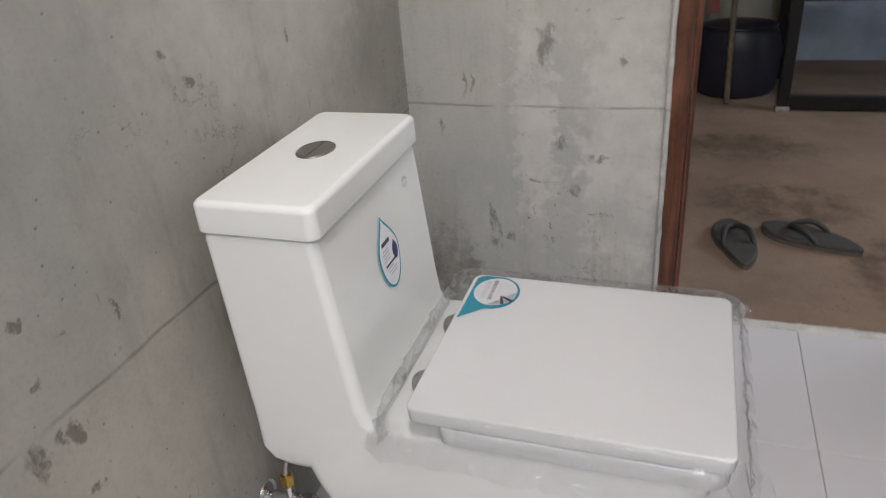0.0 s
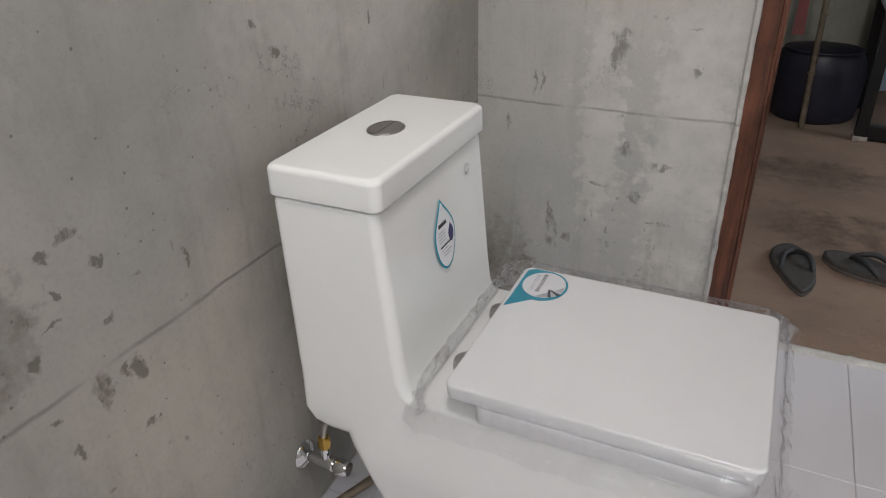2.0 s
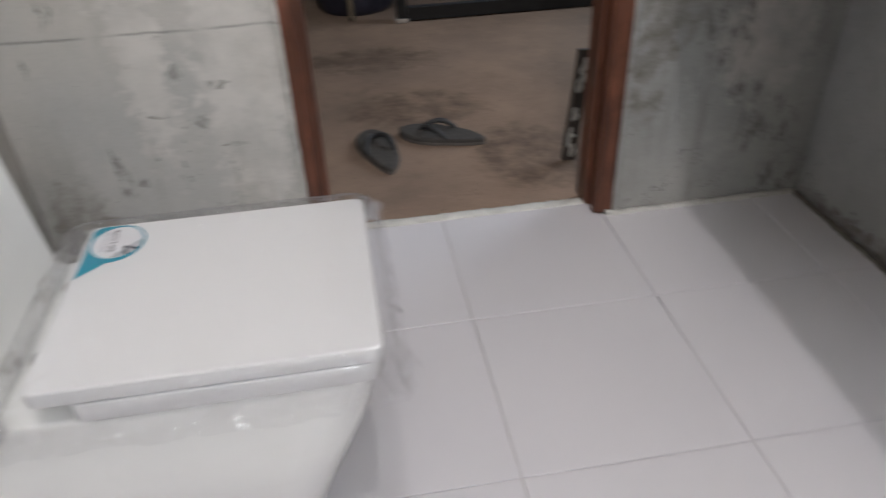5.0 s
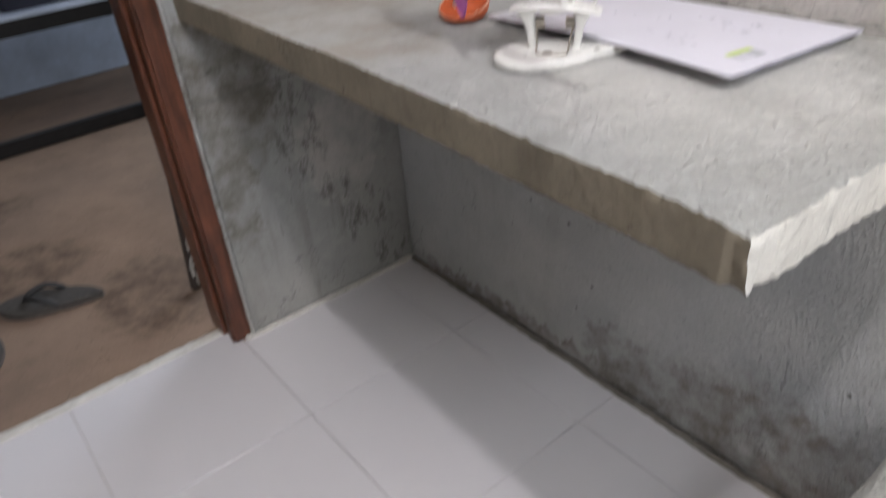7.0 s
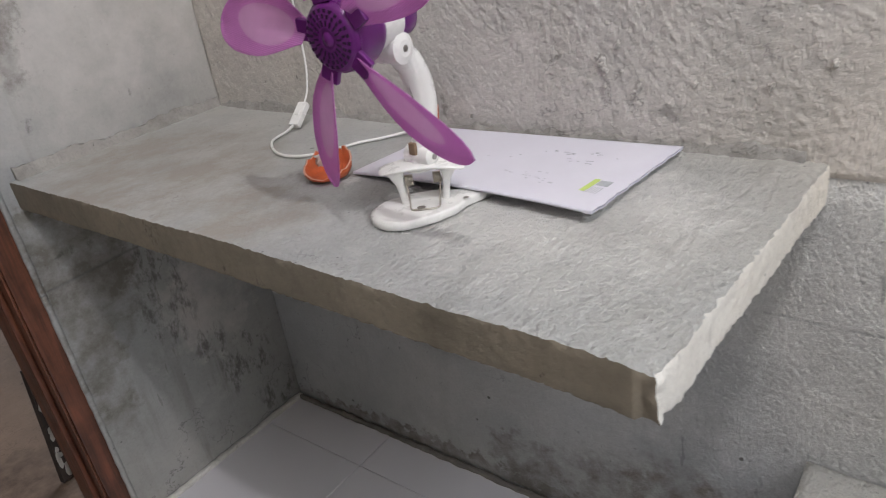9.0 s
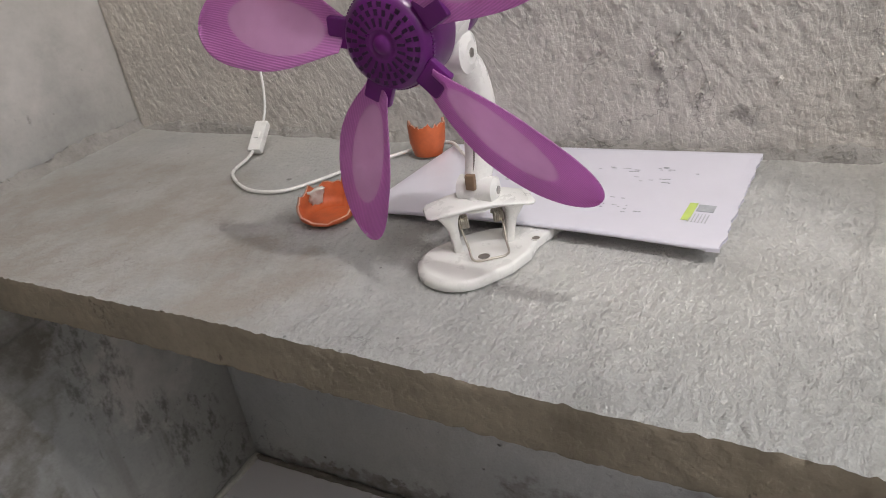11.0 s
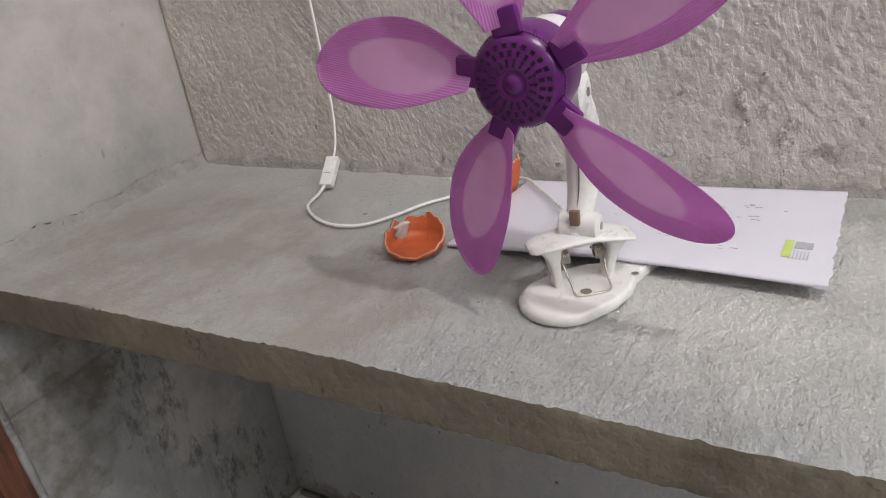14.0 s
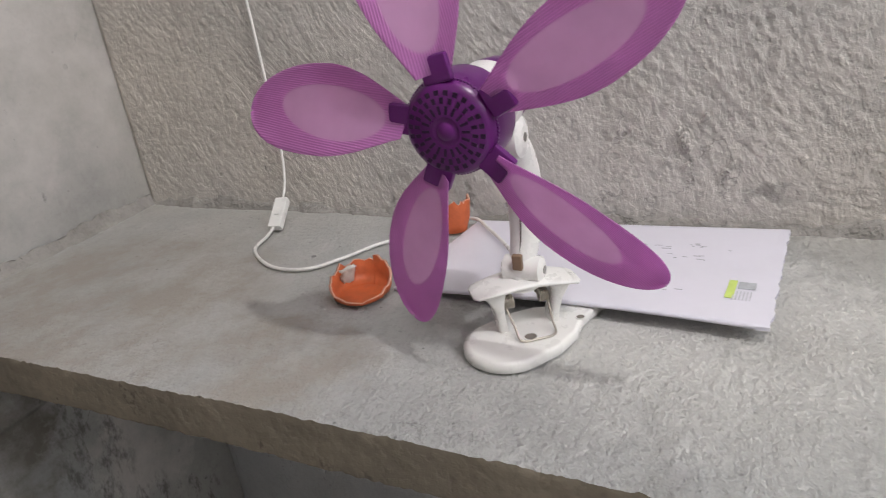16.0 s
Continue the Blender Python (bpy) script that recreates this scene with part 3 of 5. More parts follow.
def grid_box(lo, hi, step):
    """A box whose faces are fine grids, for uneven surfaces."""
    bm = bmesh.new()
    n = [max(1, round((hi[k] - lo[k]) / step[k])) for k in range(3)]
    cache = {}

    def at(i):
        if i not in cache:
            cache[i] = bm.verts.new([lo[k] + (hi[k] - lo[k]) * i[k] / n[k] for k in range(3)])
        return cache[i]
    for axis in range(3):
        u, v = [k for k in range(3) if k != axis]
        for end in (0, n[axis]):
            for a in range(n[u]):
                for b in range(n[v]):
                    corners = []
                    for da, db in ((0, 0), (1, 0), (1, 1), (0, 1)):
                        i = [0, 0, 0]
                        i[axis], i[u], i[v] = end, a + da, b + db
                        corners.append(at(tuple(i)))
                    bm.faces.new(corners)
    return bm


def structure(name, lo, hi, material, label, category, bevel=0.0):
    ob = part(name, box(lo, hi, bevel), material)
    return tagged(ob, label, category, "", "structure")


# ---- the bathroom shell ----
XA, YB, XC, TOP, YS = -0.19, 1.683, 1.625, 3.3, -1.0
structure("wall_west", (XA - 0.12, YS - 0.12, -0.05), (XA, YB + 0.117, TOP), WEST, "bare grey cast concrete wall with stains and a level joint", "wall")
structure("wall_north", (XA, YB, -0.05), (0.379, YB + 0.117, TOP), CAST, "bare grey concrete wall between corner and doorway", "wall")
structure("wall_north_return", (1.123, YB, -0.05), (XC, YB + 0.117, TOP), CAST_B2, "stained bare concrete wall beside the door frame", "wall")
structure("wall_over_door", (0.379, YB, 2.10), (1.123, YB + 0.117, TOP), CAST, "bare concrete wall over the doorway", "wall")
structure("wall_east", (XC, YS - 0.12, -0.05), (XC + 0.12, YB + 0.117, TOP), LOWER, "bare rough rendered concrete wall behind the slab", "wall")
for name, lo, hi in (("wall_south", (XA, YS - 0.12, -0.05), (0.27, YS, TOP)), ("wall_south_right", (1.17, YS - 0.12, -0.05), (XC, YS, TOP)),
                     ("wall_south_low", (0.27, YS - 0.12, -0.05), (1.17, YS, 1.80)), ("wall_south_top", (0.27, YS - 0.12, 2.50), (1.17, YS, TOP))):
    structure(name, lo, hi, CAST, "bare grey concrete wall round a window opening", "wall")
structure("ceiling", (XA - 0.12, YS - 0.12, TOP), (XC + 0.12, YB + 0.117, TOP + 0.12), CAST, "bare grey concrete ceiling slab", "ceiling")


def skin(name, y0, y1, z0, z1, step, amp, material, parent, label):
    """The uneven coat on the east wall: a thin raised sheet with real relief."""
    bm = bmesh.new()
    ny, nz = round((y1 - y0) / step), round((z1 - z0) / step)
    rows = []
    for i in range(ny + 1):
        row = []
        for j in range(nz + 1):
            y, z = y0 + (y1 - y0) * i / ny, z0 + (z1 - z0) * j / nz
            a = noise.noise((3.1, y * 5, z * 5)) * 0.6 + noise.noise((8.3, y * 16, z * 16)) * 0.2
            warp = 0.020 * noise.noise((2.2, y * 7, z * 7)) + 0.006 * noise.noise((6.2, y * 30, z * 30))
            d = 0.0
            for angle, seed, across, along, keep in ((0.72, 1.7, 150, 17, 0.25), (1.05, 9.7, 130, 26, 0.05), (0.30, 5.5, 170, 24, -0.10), (-0.55, 7.1, 140, 30, -0.25)):
                here = min(1.0, max(0.0, keep + 3.6 * noise.noise((seed, y * 6.5, z * 6.5))))
                if here > 0:
                    q, r = z * math.cos(angle) - y * math.sin(angle) + warp, z * math.sin(angle) + y * math.cos(angle)
                    d += 0.95 * here * max(-0.35, 1.5 * noise.noise((seed, q * across * 1.5, r * along * 2.0))) * min(1.0, max(0.35, (1.35 - y) / 0.4))
            e = noise.noise((5.9, y * 80, z * 80)) * 0.3 + noise.noise((3.9, y * 160, z * 160)) * 0.65
            e *= min(1.0, max(0.2, 0.55 + 1.6 * noise.noise((4.6, y * 9, z * 9))))
            knob = noise.noise((1.2, y * 60, z * 60))
            e += 3.0 * max(0.0, knob - 0.52)
            edge = min(1.0, i / 3, j / 3, (ny - i) / 3, (nz - j) / 3)
            row.append(bm.verts.new((XC - 0.001 - edge * max(0.001, 0.0042 + amp * (a + d + e)), y, z)))
        rows.append(row)
    for a, b in zip(rows, rows[1:]):
        for k in range(nz):
            bm.faces.new((a[k], a[k + 1], b[k + 1], b[k]))
    ob = part(name, bm, material, parent, label)
    return ob


east = bpy.data.objects["wall_east"]
LUMPS = [(0.758, 0.939, 0.0080), (0.755, 0.932, 0.0060), (0.751, 0.926, 0.0055), (0.765, 0.948, 0.0045), (0.734, 0.963, 0.0060), (0.705, 0.902, 0.0065), (0.712, 0.897, 0.0050), (0.627, 0.912, 0.0050), (0.531, 0.915, 0.0060), (0.464, 0.944, 0.0065), (0.776, 1.103, 0.0080), (0.755, 0.905, 0.0040), (0.780, 0.911, 0.0045), (0.728, 0.926, 0.0040)]
skin("render_coat", 0.02, 1.682, 0.80, 1.50, 0.0028, 0.0012, SCRATCH, east, "rough scratched cement render")
skin("lower_render", 0.02, 1.682, 0.004, 0.79, 0.006, 0.0010, LOWER, east, "darker grey smeared render")

for y, z, size in LUMPS:
    bm = bmesh.new()
    bmesh.ops.create_icosphere(bm, subdivisions=3, radius=1)
    for v in bm.verts:
        k = 0.75 + 0.9 * noise.noise(v.co * 1.6 + Vector((y * 90, z * 70, 0)))
        v.co = Vector((XC - 0.008 - 0.70 * size * v.co.x * k, y + size * (0.75 * v.co.y * k - 0.35 * v.co.z), z + size * 1.1 * v.co.z * k))
    part("mortar_lump", bm, SCRATCH, east)

# ---- door frame ----
door = holder("door_1", pose(0, 0, 0), "reddish-brown varnished wooden door frame with scuffs, no door leaf", "door frame", kind="structure")


def jamb(x0, x1, side):
    """A rebated upright: the main board, a stop proud of its inner face and a thin outer bead."""
    inner = x1 if side > 0 else x0
    bm = box((x0, 1.679, 0.004), (x1, 1.798, 2.06), 0.003)
    part("jamb", bm, FRAME_WOOD, door)
    lo, hi = sorted((inner, inner + side * 0.012))
    part("door_stop", box((lo, 1.728, 0.004), (hi, 1.796, 2.045), 0.003), FRAME_WOOD, door)
    lo, hi = sorted((inner, inner + side * 0.005))
    part("bead", box((lo, 1.684, 0.004), (hi, 1.700, 2.045), 0.002), FRAME_WOOD, door)


jamb(0.379, 0.417, 1)
jamb(1.080, 1.123, -1)
part("head", box((0.379, 1.679, 2.06), (1.123, 1.798, 2.10), 0.003), FRAME_WOOD, door)
# ragged cement fillets where the wall meets the frame
for x0, x1 in ((0.371, 0.382), (1.1205, 1.131)):
    bm = grid_box((x0, 1.672, 0.0), (x1, 1.690, 2.06), (0.006, 0.006, 0.02))
    for v in bm.verts:
        v.co += Vector((noise.noise(v.co * 40), noise.noise(v.co * 45 + Vector((3, 3, 3))), 0)) * 0.002
    part("cement_fillet", bm, CAST if x0 < 1 else CAST_B2, door, "ragged grey cement edge along the frame")

# ---- the slab ----
bm = grid_box((1.136, 0.475, 0.766), (XC - 0.001, YB - 0.001, 0.820), (0.005, 0.004, 0.006))
bm.normal_update()
for v in bm.verts:
    c = v.co.copy()
    front, end, top, low = c.x - 1.136, c.y - 0.475, 0.820 - c.z, c.z - 0.766
    rag = noise.noise(c * 90) + 0.7 * noise.noise(c * 210)
    wave = noise.noise(c * 6)
    rim = min(front, end) < 0.001 and min(top, low) < 0.001
    v.co.x += (0.018 - 0.021 * (1.5 - c.y) ** 2) * max(0.0, 1 - front / 0.30)
    v.co.y += (0.012 - 0.030 * front / 0.489) * max(0.0, 1 - end / 0.15)
    if top < 0.001:
        line = 0.062 + 0.022 * noise.noise((c.x * 7, 3.3, 0)) + 0.006 * noise.noise((c.x * 40, 1.3, 0)) - end
        v.co.z += 0.0016 * min(1.0, max(0.0, line / 0.005)) * (1 - min(1.0, max(0.0, (line - 0.006) / 0.03))) * (0.5 + 0.5 * min(1.0, max(0.0, (front - 0.1) / 0.1)))
    coarse = min(1.0, max(0.0, (0.98 - c.y + 0.25 * noise.noise(c * 5)) / 0.30))
    v.co.z += 0.0010 * wave + 0.0004 * rag + (top < 0.001) * coarse * (0.0011 * noise.noise(c * 120) + 0.0010 * noise.noise((c.x * 55, c.y * 130, 2.0)) + 0.004 * max(0.0, noise.noise(c * 75) - 0.45))
    if front < 0.001:
        v.co.x += 0.0020 * wave + 0.0007 * rag + rim * (0.0018 * max(0, rag) + 0.0005)
    if end < 0.001:
        v.co.y += 0.0030 * wave + 0.0020 * rag + rim * (0.0030 * max(0, rag) + 0.0005)
    if front < 0.02 and end < 0.02:
        worn = noise.noise(c * 70) * 0.003 + 0.004
        v.co += Vector((worn * (0.5 + top / 0.054) * (1 - front / 0.02), worn * (1 - end / 0.02), 0.004 * low / 0.054 * -1))
    if rim and top < low and front < 0.001:
        bite = max(0.0, noise.noise((4.0, c.y * 34, 0)) - 0.12)
        v.co.z -= 0.005 * bite
        v.co.x += 0.005 * bite
    if rim and not (front < 0.02 and end < 0.02):
        v.co.z += (0.0004 + 0.0026 * max(0, noise.noise(c * 140))) * (-1 if top < low else 1.2)
# Front and underside take the shade-darkened colour, the ends the light-lifted one.
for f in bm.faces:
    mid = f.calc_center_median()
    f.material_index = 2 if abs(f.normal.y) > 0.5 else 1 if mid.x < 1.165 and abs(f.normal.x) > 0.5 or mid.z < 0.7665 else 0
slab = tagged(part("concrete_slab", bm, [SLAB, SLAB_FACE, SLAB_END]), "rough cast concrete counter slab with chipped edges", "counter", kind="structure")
# ragged mortar fillets where the slab meets the walls
for lo, hi, step in (((XC - 0.018, 0.485, 0.812), (XC - 0.002, 1.668, 0.834), (0.006, 0.006, 0.006)), ((1.165, YB - 0.018, 0.812), (XC - 0.004, YB - 0.001, 0.842), (0.006, 0.006, 0.006))):
    bm = grid_box(lo, hi, step)
    along_y = hi[1] - lo[1] > 0.5
    for v in bm.verts:
        c = v.co.copy()
        rise = (c.z - lo[2]) / (hi[2] - lo[2])
        k = noise.noise(c * 34) + 0.6 * noise.noise(c * 95)
        depth = (c.x - hi[0]) / (lo[0] - hi[0]) if along_y else (c.y - hi[1]) / (lo[1] - hi[1])
        inward = depth * (0.85 * rise * (hi[0] - lo[0] if along_y else hi[1] - lo[1]) - 0.005 * k)
        if along_y:
            v.co.x += inward
        else:
            v.co.y += inward
        v.co.z += rise * (0.012 * noise.noise((c.x * 11, c.y * 11, 1.0)) + 0.007 * noise.noise((c.x * 48, c.y * 48, 4.0)))
    part("mortar_fillet", bm, FILLET, slab, "uneven grey-brown mortar along the wall")

# ---- low ledge beyond the slab ----
bm = grid_box((1.22, YS + 0.002, 0.001), (XC - 0.009, 0.436, 0.335), (0.02, 0.02, 0.02))
for v in bm.verts:
    v.co += Vector((noise.noise(v.co * 20), noise.noise(v.co * 22 + Vector((5, 1, 2))), 0.6 * noise.noise(v.co * 18))) * 0.003
tagged(part("concrete_ledge", bm, SLAB), "low pale concrete ledge against the wall", "ledge", kind="structure")

# ---- toilet ----
TOILET = pose(-0.1607, 1.011, 0)
toilet = holder("toilet", TOILET, "white one-piece porcelain toilet with closed square lid", "toilet")


def tank_ring(z, x0, x1, h, r=0.016):
    return round_rect(x0, x1, -h, h, z, (r, r, 0.012, 0.012))


bm = loft([round_rect(*a) for a in (
    (0.150, 0.545, -0.112, 0.112, 0.0, (0.09, 0.09, 0.03, 0.03)),
    (0.146, 0.553, -0.119, 0.119, 0.02, (0.09, 0.09, 0.03, 0.03)),
    (0.128, 0.585, -0.143, 0.143, 0.12, (0.10, 0.10, 0.03, 0.03)),
    (0.110, 0.615, -0.1605, 0.1605, 0.200, (0.10, 0.10, 0.03, 0.03)),
    (0.096, 0.630, -0.1645, 0.1645, 0.245, (0.095, 0.095, 0.03, 0.03)),
    (0.086, 0.642, -0.1655, 0.1655, 0.285, (0.09, 0.09, 0.03, 0.03)),
    (0.080, 0.650, -0.1662, 0.1662, 0.340, (0.07, 0.07, 0.03, 0.03)),
    (0.080, 0.655, -0.1662, 0.1662, 0.356, (0.065, 0.065, 0.03, 0.03)),
    (0.081, 0.654, -0.1655, 0.1655, 0.3625, (0.064, 0.064, 0.03, 0.03)),
    (0.084, 0.650, -0.1625, 0.1625, 0.366, (0.06, 0.06, 0.03, 0.03)))])
part("bowl", bm, PORCELAIN, toilet)
bm = loft([tank_ring(*a) for a in (
    (0.262, 0.080, 0.16, 0.152), (0.268, 0.062, 0.18, 0.160), (0.280, 0.040, 0.20, 0.1645), (0.300, 0.029, 0.22, 0.1657), (0.352, 0.031, 0.240, 0.16605),
    (0.362, 0.031, 0.226, 0.16605), (0.372, 0.031, 0.214, 0.16605), (0.390, 0.030, 0.207, 0.1662), (0.43, 0.030, 0.202, 0.1665),
    (0.640, 0.028, 0.1822, 0.1690, 0.013), (0.6450, 0.030, 0.180, 0.1668, 0.012), (0.6460, 0.034, 0.176, 0.1628, 0.011))])
part("tank", bm, PORCELAIN, toilet)
LIFT = 0.0055
rings = [(0.6430, 0.033, 0.182, 0.1640, 0.013), (0.6438, 0.0275, 0.1875, 0.1690, 0.014), (0.6465, 0.0260, 0.1895, 0.1710, 0.014), (0.6600, 0.0262, 0.1893, 0.1708, 0.014)]
for k in range(9):
    a = radians(90 * k / 8)
    inset = 0.0085 * (1 - math.cos(a))
    rings.append((0.6777 + 0.0085 * math.sin(a), 0.0264 + inset, 0.1891 - inset, 0.1706 - inset, 0.014))
rings.append((0.6864, 0.050, 0.165, 0.147, 0.008))
bm = loft([tank_ring(a[0] + LIFT, *a[1:]) for a in rings])
for v in bm.verts:
    v.co.y -= 0.0025
part("tank_lid", bm, PORCELAIN, toilet)
bm = lathe([(0.0295, 0.6900), (0.0300, 0.6928), (0.0280, 0.6940), (0.0270, 0.6926)], 40)
for v in bm.verts:
    v.co.x, v.co.y = v.co.x * 0.86 + 0.106, v.co.y * 1.08 + 0.002
button = part("flush_button", bm, BRUSHED, toilet, "brushed steel dual flush button")
for side in (1, -1):
    pts = []
    for k in range(17):
        a = radians(-86 + 172 * k / 16) if side > 0 else radians(94 + 172 * k / 16)
        pts.append((0.106 + 0.86 * 0.0262 * math.cos(a) + side * 0.0006, 0.002 + 1.08 * 0.0262 * math.sin(a)))
    part("push_key", plate(pts, 0.6920, 0.6936), BRUSHED, button)
# seat ring, cover and hinges
bm = loft([round_rect(*a) for a in (
    (0.312, 0.646, -0.159, 0.159, 0.3675, (0.030, 0.030, 0.02, 0.02)), (0.308, 0.656, -0.169, 0.164, 0.3695, (0.028, 0.028, 0.015, 0.015)),
    (0.308, 0.656, -0.169, 0.164, 0.3935, (0.028, 0.028, 0.015, 0.015)), (0.310, 0.654, -0.167, 0.162, 0.3955, (0.026, 0.026, 0.013, 0.013)))])
part("seat", bm, SEAT, toilet)
rings = [(0.272, 0.654, -0.1660, 0.1600, 0.3985, (0.012,) * 4), (0.2685, 0.6575, -0.1695, 0.1635, 0.3995, (0.013,) * 4)]
for k in range(6):
    a = radians(90 * k / 5)
    inset = 0.0035 * (1 - math.cos(a))
    rings.append((0.2675 + inset, 0.6590 - inset, -0.1705 + inset, 0.1645 - inset, 0.4178 + 0.0035 * math.sin(a), (0.013,) * 4))
rings.append((0.290, 0.640, -0.145, 0.145, 0.4214, (0.008,) * 4))
bm = loft([round_rect(*a) for a in rings])
part("seat_cover", bm, SEAT, toilet)
for y in (-0.072, 0.072):
    bm = lathe([(0.021, 0.366), (0.022, 0.375), (0.020, 0.384), (0.012, 0.387)], 24)
    bmesh.ops.translate(bm, verts=bm.verts, vec=(0.258, y + 0.006, 0))
    part("hinge_cap", bm, BRUSHED, toilet, "round grey hinge cap")


def teardrop(cx, cy, length, width, tip, n=40):
    """A drop outline: a round body with a bent pointed tip along +v."""
    out = []
    for k in range(n):
        a = 2 * math.pi * k / n
        v = -math.cos(a)
        u = math.sin(a) * (1 - max(0, v) ** 1.6 * 0.97) ** 0.9
        out.append((cx + u * width / 2 + tip * max(0, v) ** 2, cy + v * length / 2))
    return out


def sticker_on(parent, name, outline, m, material, thick=0.0006, label=""):
    ob = part(name, plate(outline, 0, thick), material, parent, label)
    ob.matrix_local = m
    return ob


# the drop label on the tank front (local u across, v up)
FRONT = Matrix(((0, -0.107, 0.994, 0.1931), (1, 0, 0, 0.001), (0, 0.994, 0.107, 0.545), (0, 0, 0, 1)))
FRONT = FRONT @ Matrix.Translation((0, 0, 0.0006))
drop = sticker_on(toilet, "drop_label", teardrop(0, 0, 0.110, 0.066, -0.004), FRONT, TEAL, label="drop-shaped paper label with teal rim")
sticker_on(drop, "label_paper", teardrop(0, -0.0005, 0.101, 0.060, -0.004), pose(0, 0, 0.0005), PAPER, 0.0005)
sticker_on(drop, "small_drop", teardrop(0.018, -0.004, 0.030, 0.017, 0), pose(0, 0, 0.0009), NAVY, 0.0003)
for v, w, h, u, ink in ((0.017, 0.026, 0.006, -0.006, INK), (0.007, 0.020, 0.002, -0.010, FAINT), (0.002, 0.022, 0.002, -0.011, FAINT), (-0.003, 0.022, 0.002, -0.011, FAINT),
                        (-0.008, 0.022, 0.002, -0.011, FAINT), (-0.016, 0.032, 0.003, -0.003, INK), (-0.022, 0.022, 0.002, -0.006, FAINT), (-0.027, 0.028, 0.002, 0.0, FAINT), (-0.032, 0.020, 0.002, 0.0, FAINT)):
    sticker_on(drop, "print_line", [(u - w / 2, v - h / 2), (u + w / 2, v - h / 2), (u + w / 2, v + h / 2), (u - w / 2, v + h / 2)], pose(0, 0, 0.0009), ink, 0.0003)


def ring_outline(r0, r1, gaps, parent, m, material):
    for k in range(gaps):
        a0, a1 = 2 * math.pi * (k + 0.12) / gaps, 2 * math.pi * (k + 0.85) / gaps
        pts = [(r1 * math.cos(a0 + (a1 - a0) * i / 5), r1 * math.sin(a0 + (a1 - a0) * i / 5)) for i in range(6)]
        pts += [(r0 * math.cos(a1 + (a0 - a1) * i / 5), r0 * math.sin(a1 + (a0 - a1) * i / 5)) for i in range(6)]
        sticker_on(parent, "round_mark", pts, m, material, 0.0004)


ring_outline(0.0055, 0.0085, 4, toilet, FRONT @ pose(0.098, 0.064, 0), FAINT)
ring_outline(0.006, 0.0085, 4, toilet, pose(0.125, 0.123, 0.6913), FAINT)
for k in range(5):
    y = -0.068 + 0.0068 * k
    sticker_on(toilet, "printed_mark", [(0.137, y), (0.142, y), (0.142, y + 0.0048), (0.137, y + 0.0048)], pose(0.012, 0.052, 0.6911), INK, 0.0004)

# teal corner label on the cover
CORNER = pose(0.0075, -0.0095, 0.4216)
pts = [(0.2665, 0.045)] + [(0.2675, 0.045 + 0.112 * k / 4) for k in range(1, 5)] + [(0.271, 0.164), (0.280, 0.1685)]
pts += [(0.304 + 0.040 * math.cos(radians(a)) * 1.0, 0.1225 + 0.046 * math.sin(radians(a))) for a in range(85, -96, -12)]
corner = sticker_on(toilet, "corner_label", pts, CORNER, TEAL, label="teal drop-shaped label with round picture")
sticker_on(corner, "label_disc", [(0.306 + 0.034 * math.cos(radians(a)), 0.1245 + 0.039 * math.sin(radians(a))) for a in range(0, 360, 10)], pose(0, 0, 0.0006), PAPER, 0.0004)
sticker_on(corner, "picture", [(0.306 + 0.033 * math.cos(radians(a)), 0.1245 + 0.038 * math.sin(radians(a))) for a in range(-95, 15, 10)], pose(0, 0, 0.0010), SILVER, 0.0003)
for k in range(4):
    a = radians(178 + 22 * k)
    c, d = (0.318, 0.112), Vector((math.cos(a + 1.9), math.sin(a + 1.9)))
    n = Vector((-d.y, d.x)) * 0.0013
    pts = [(c[0] + n.x, c[1] + n.y), (c[0] - n.x, c[1] - n.y), (c[0] + d.x * 0.022 - n.x * 2, c[1] + d.y * 0.022 - n.y * 2), (c[0] + d.x * 0.022 + n.x * 2, c[1] + d.y * 0.022 + n.y * 2)]
    sticker_on(corner, "picture_line", pts, pose(0, 0, 0.0013), FAINT if k % 2 else INK, 0.0003)


def lettering(text, size, parent, m, material):
    curve = bpy.data.curves.new("lettering", "FONT")
    curve.body, curve.size, curve.extrude, curve.align_x = text, size, 0.0002, "CENTER"
    ob = bpy.data.objects.new("lettering", curve)
    scene.collection.objects.link(ob)
    bpy.context.view_layer.update()
    me = bpy.data.meshes.new_from_object(ob.evaluated_get(bpy.context.evaluated_depsgraph_get()))
    bpy.data.objects.remove(ob)
    me.materials.clear()
    me.materials.append(material)
    made = new("lettering", me)
    made.parent, made.matrix_local = parent, m
    return made


lettering("SOFT CLOSE", 0.0090, corner, pose(0.293, 0.128, 0.0012, 0, 0, 90), FAINT)
lettering("SEAT & COVER", 0.0085, corner, pose(0.304, 0.128, 0.0012, 0, 0, 90), INK)

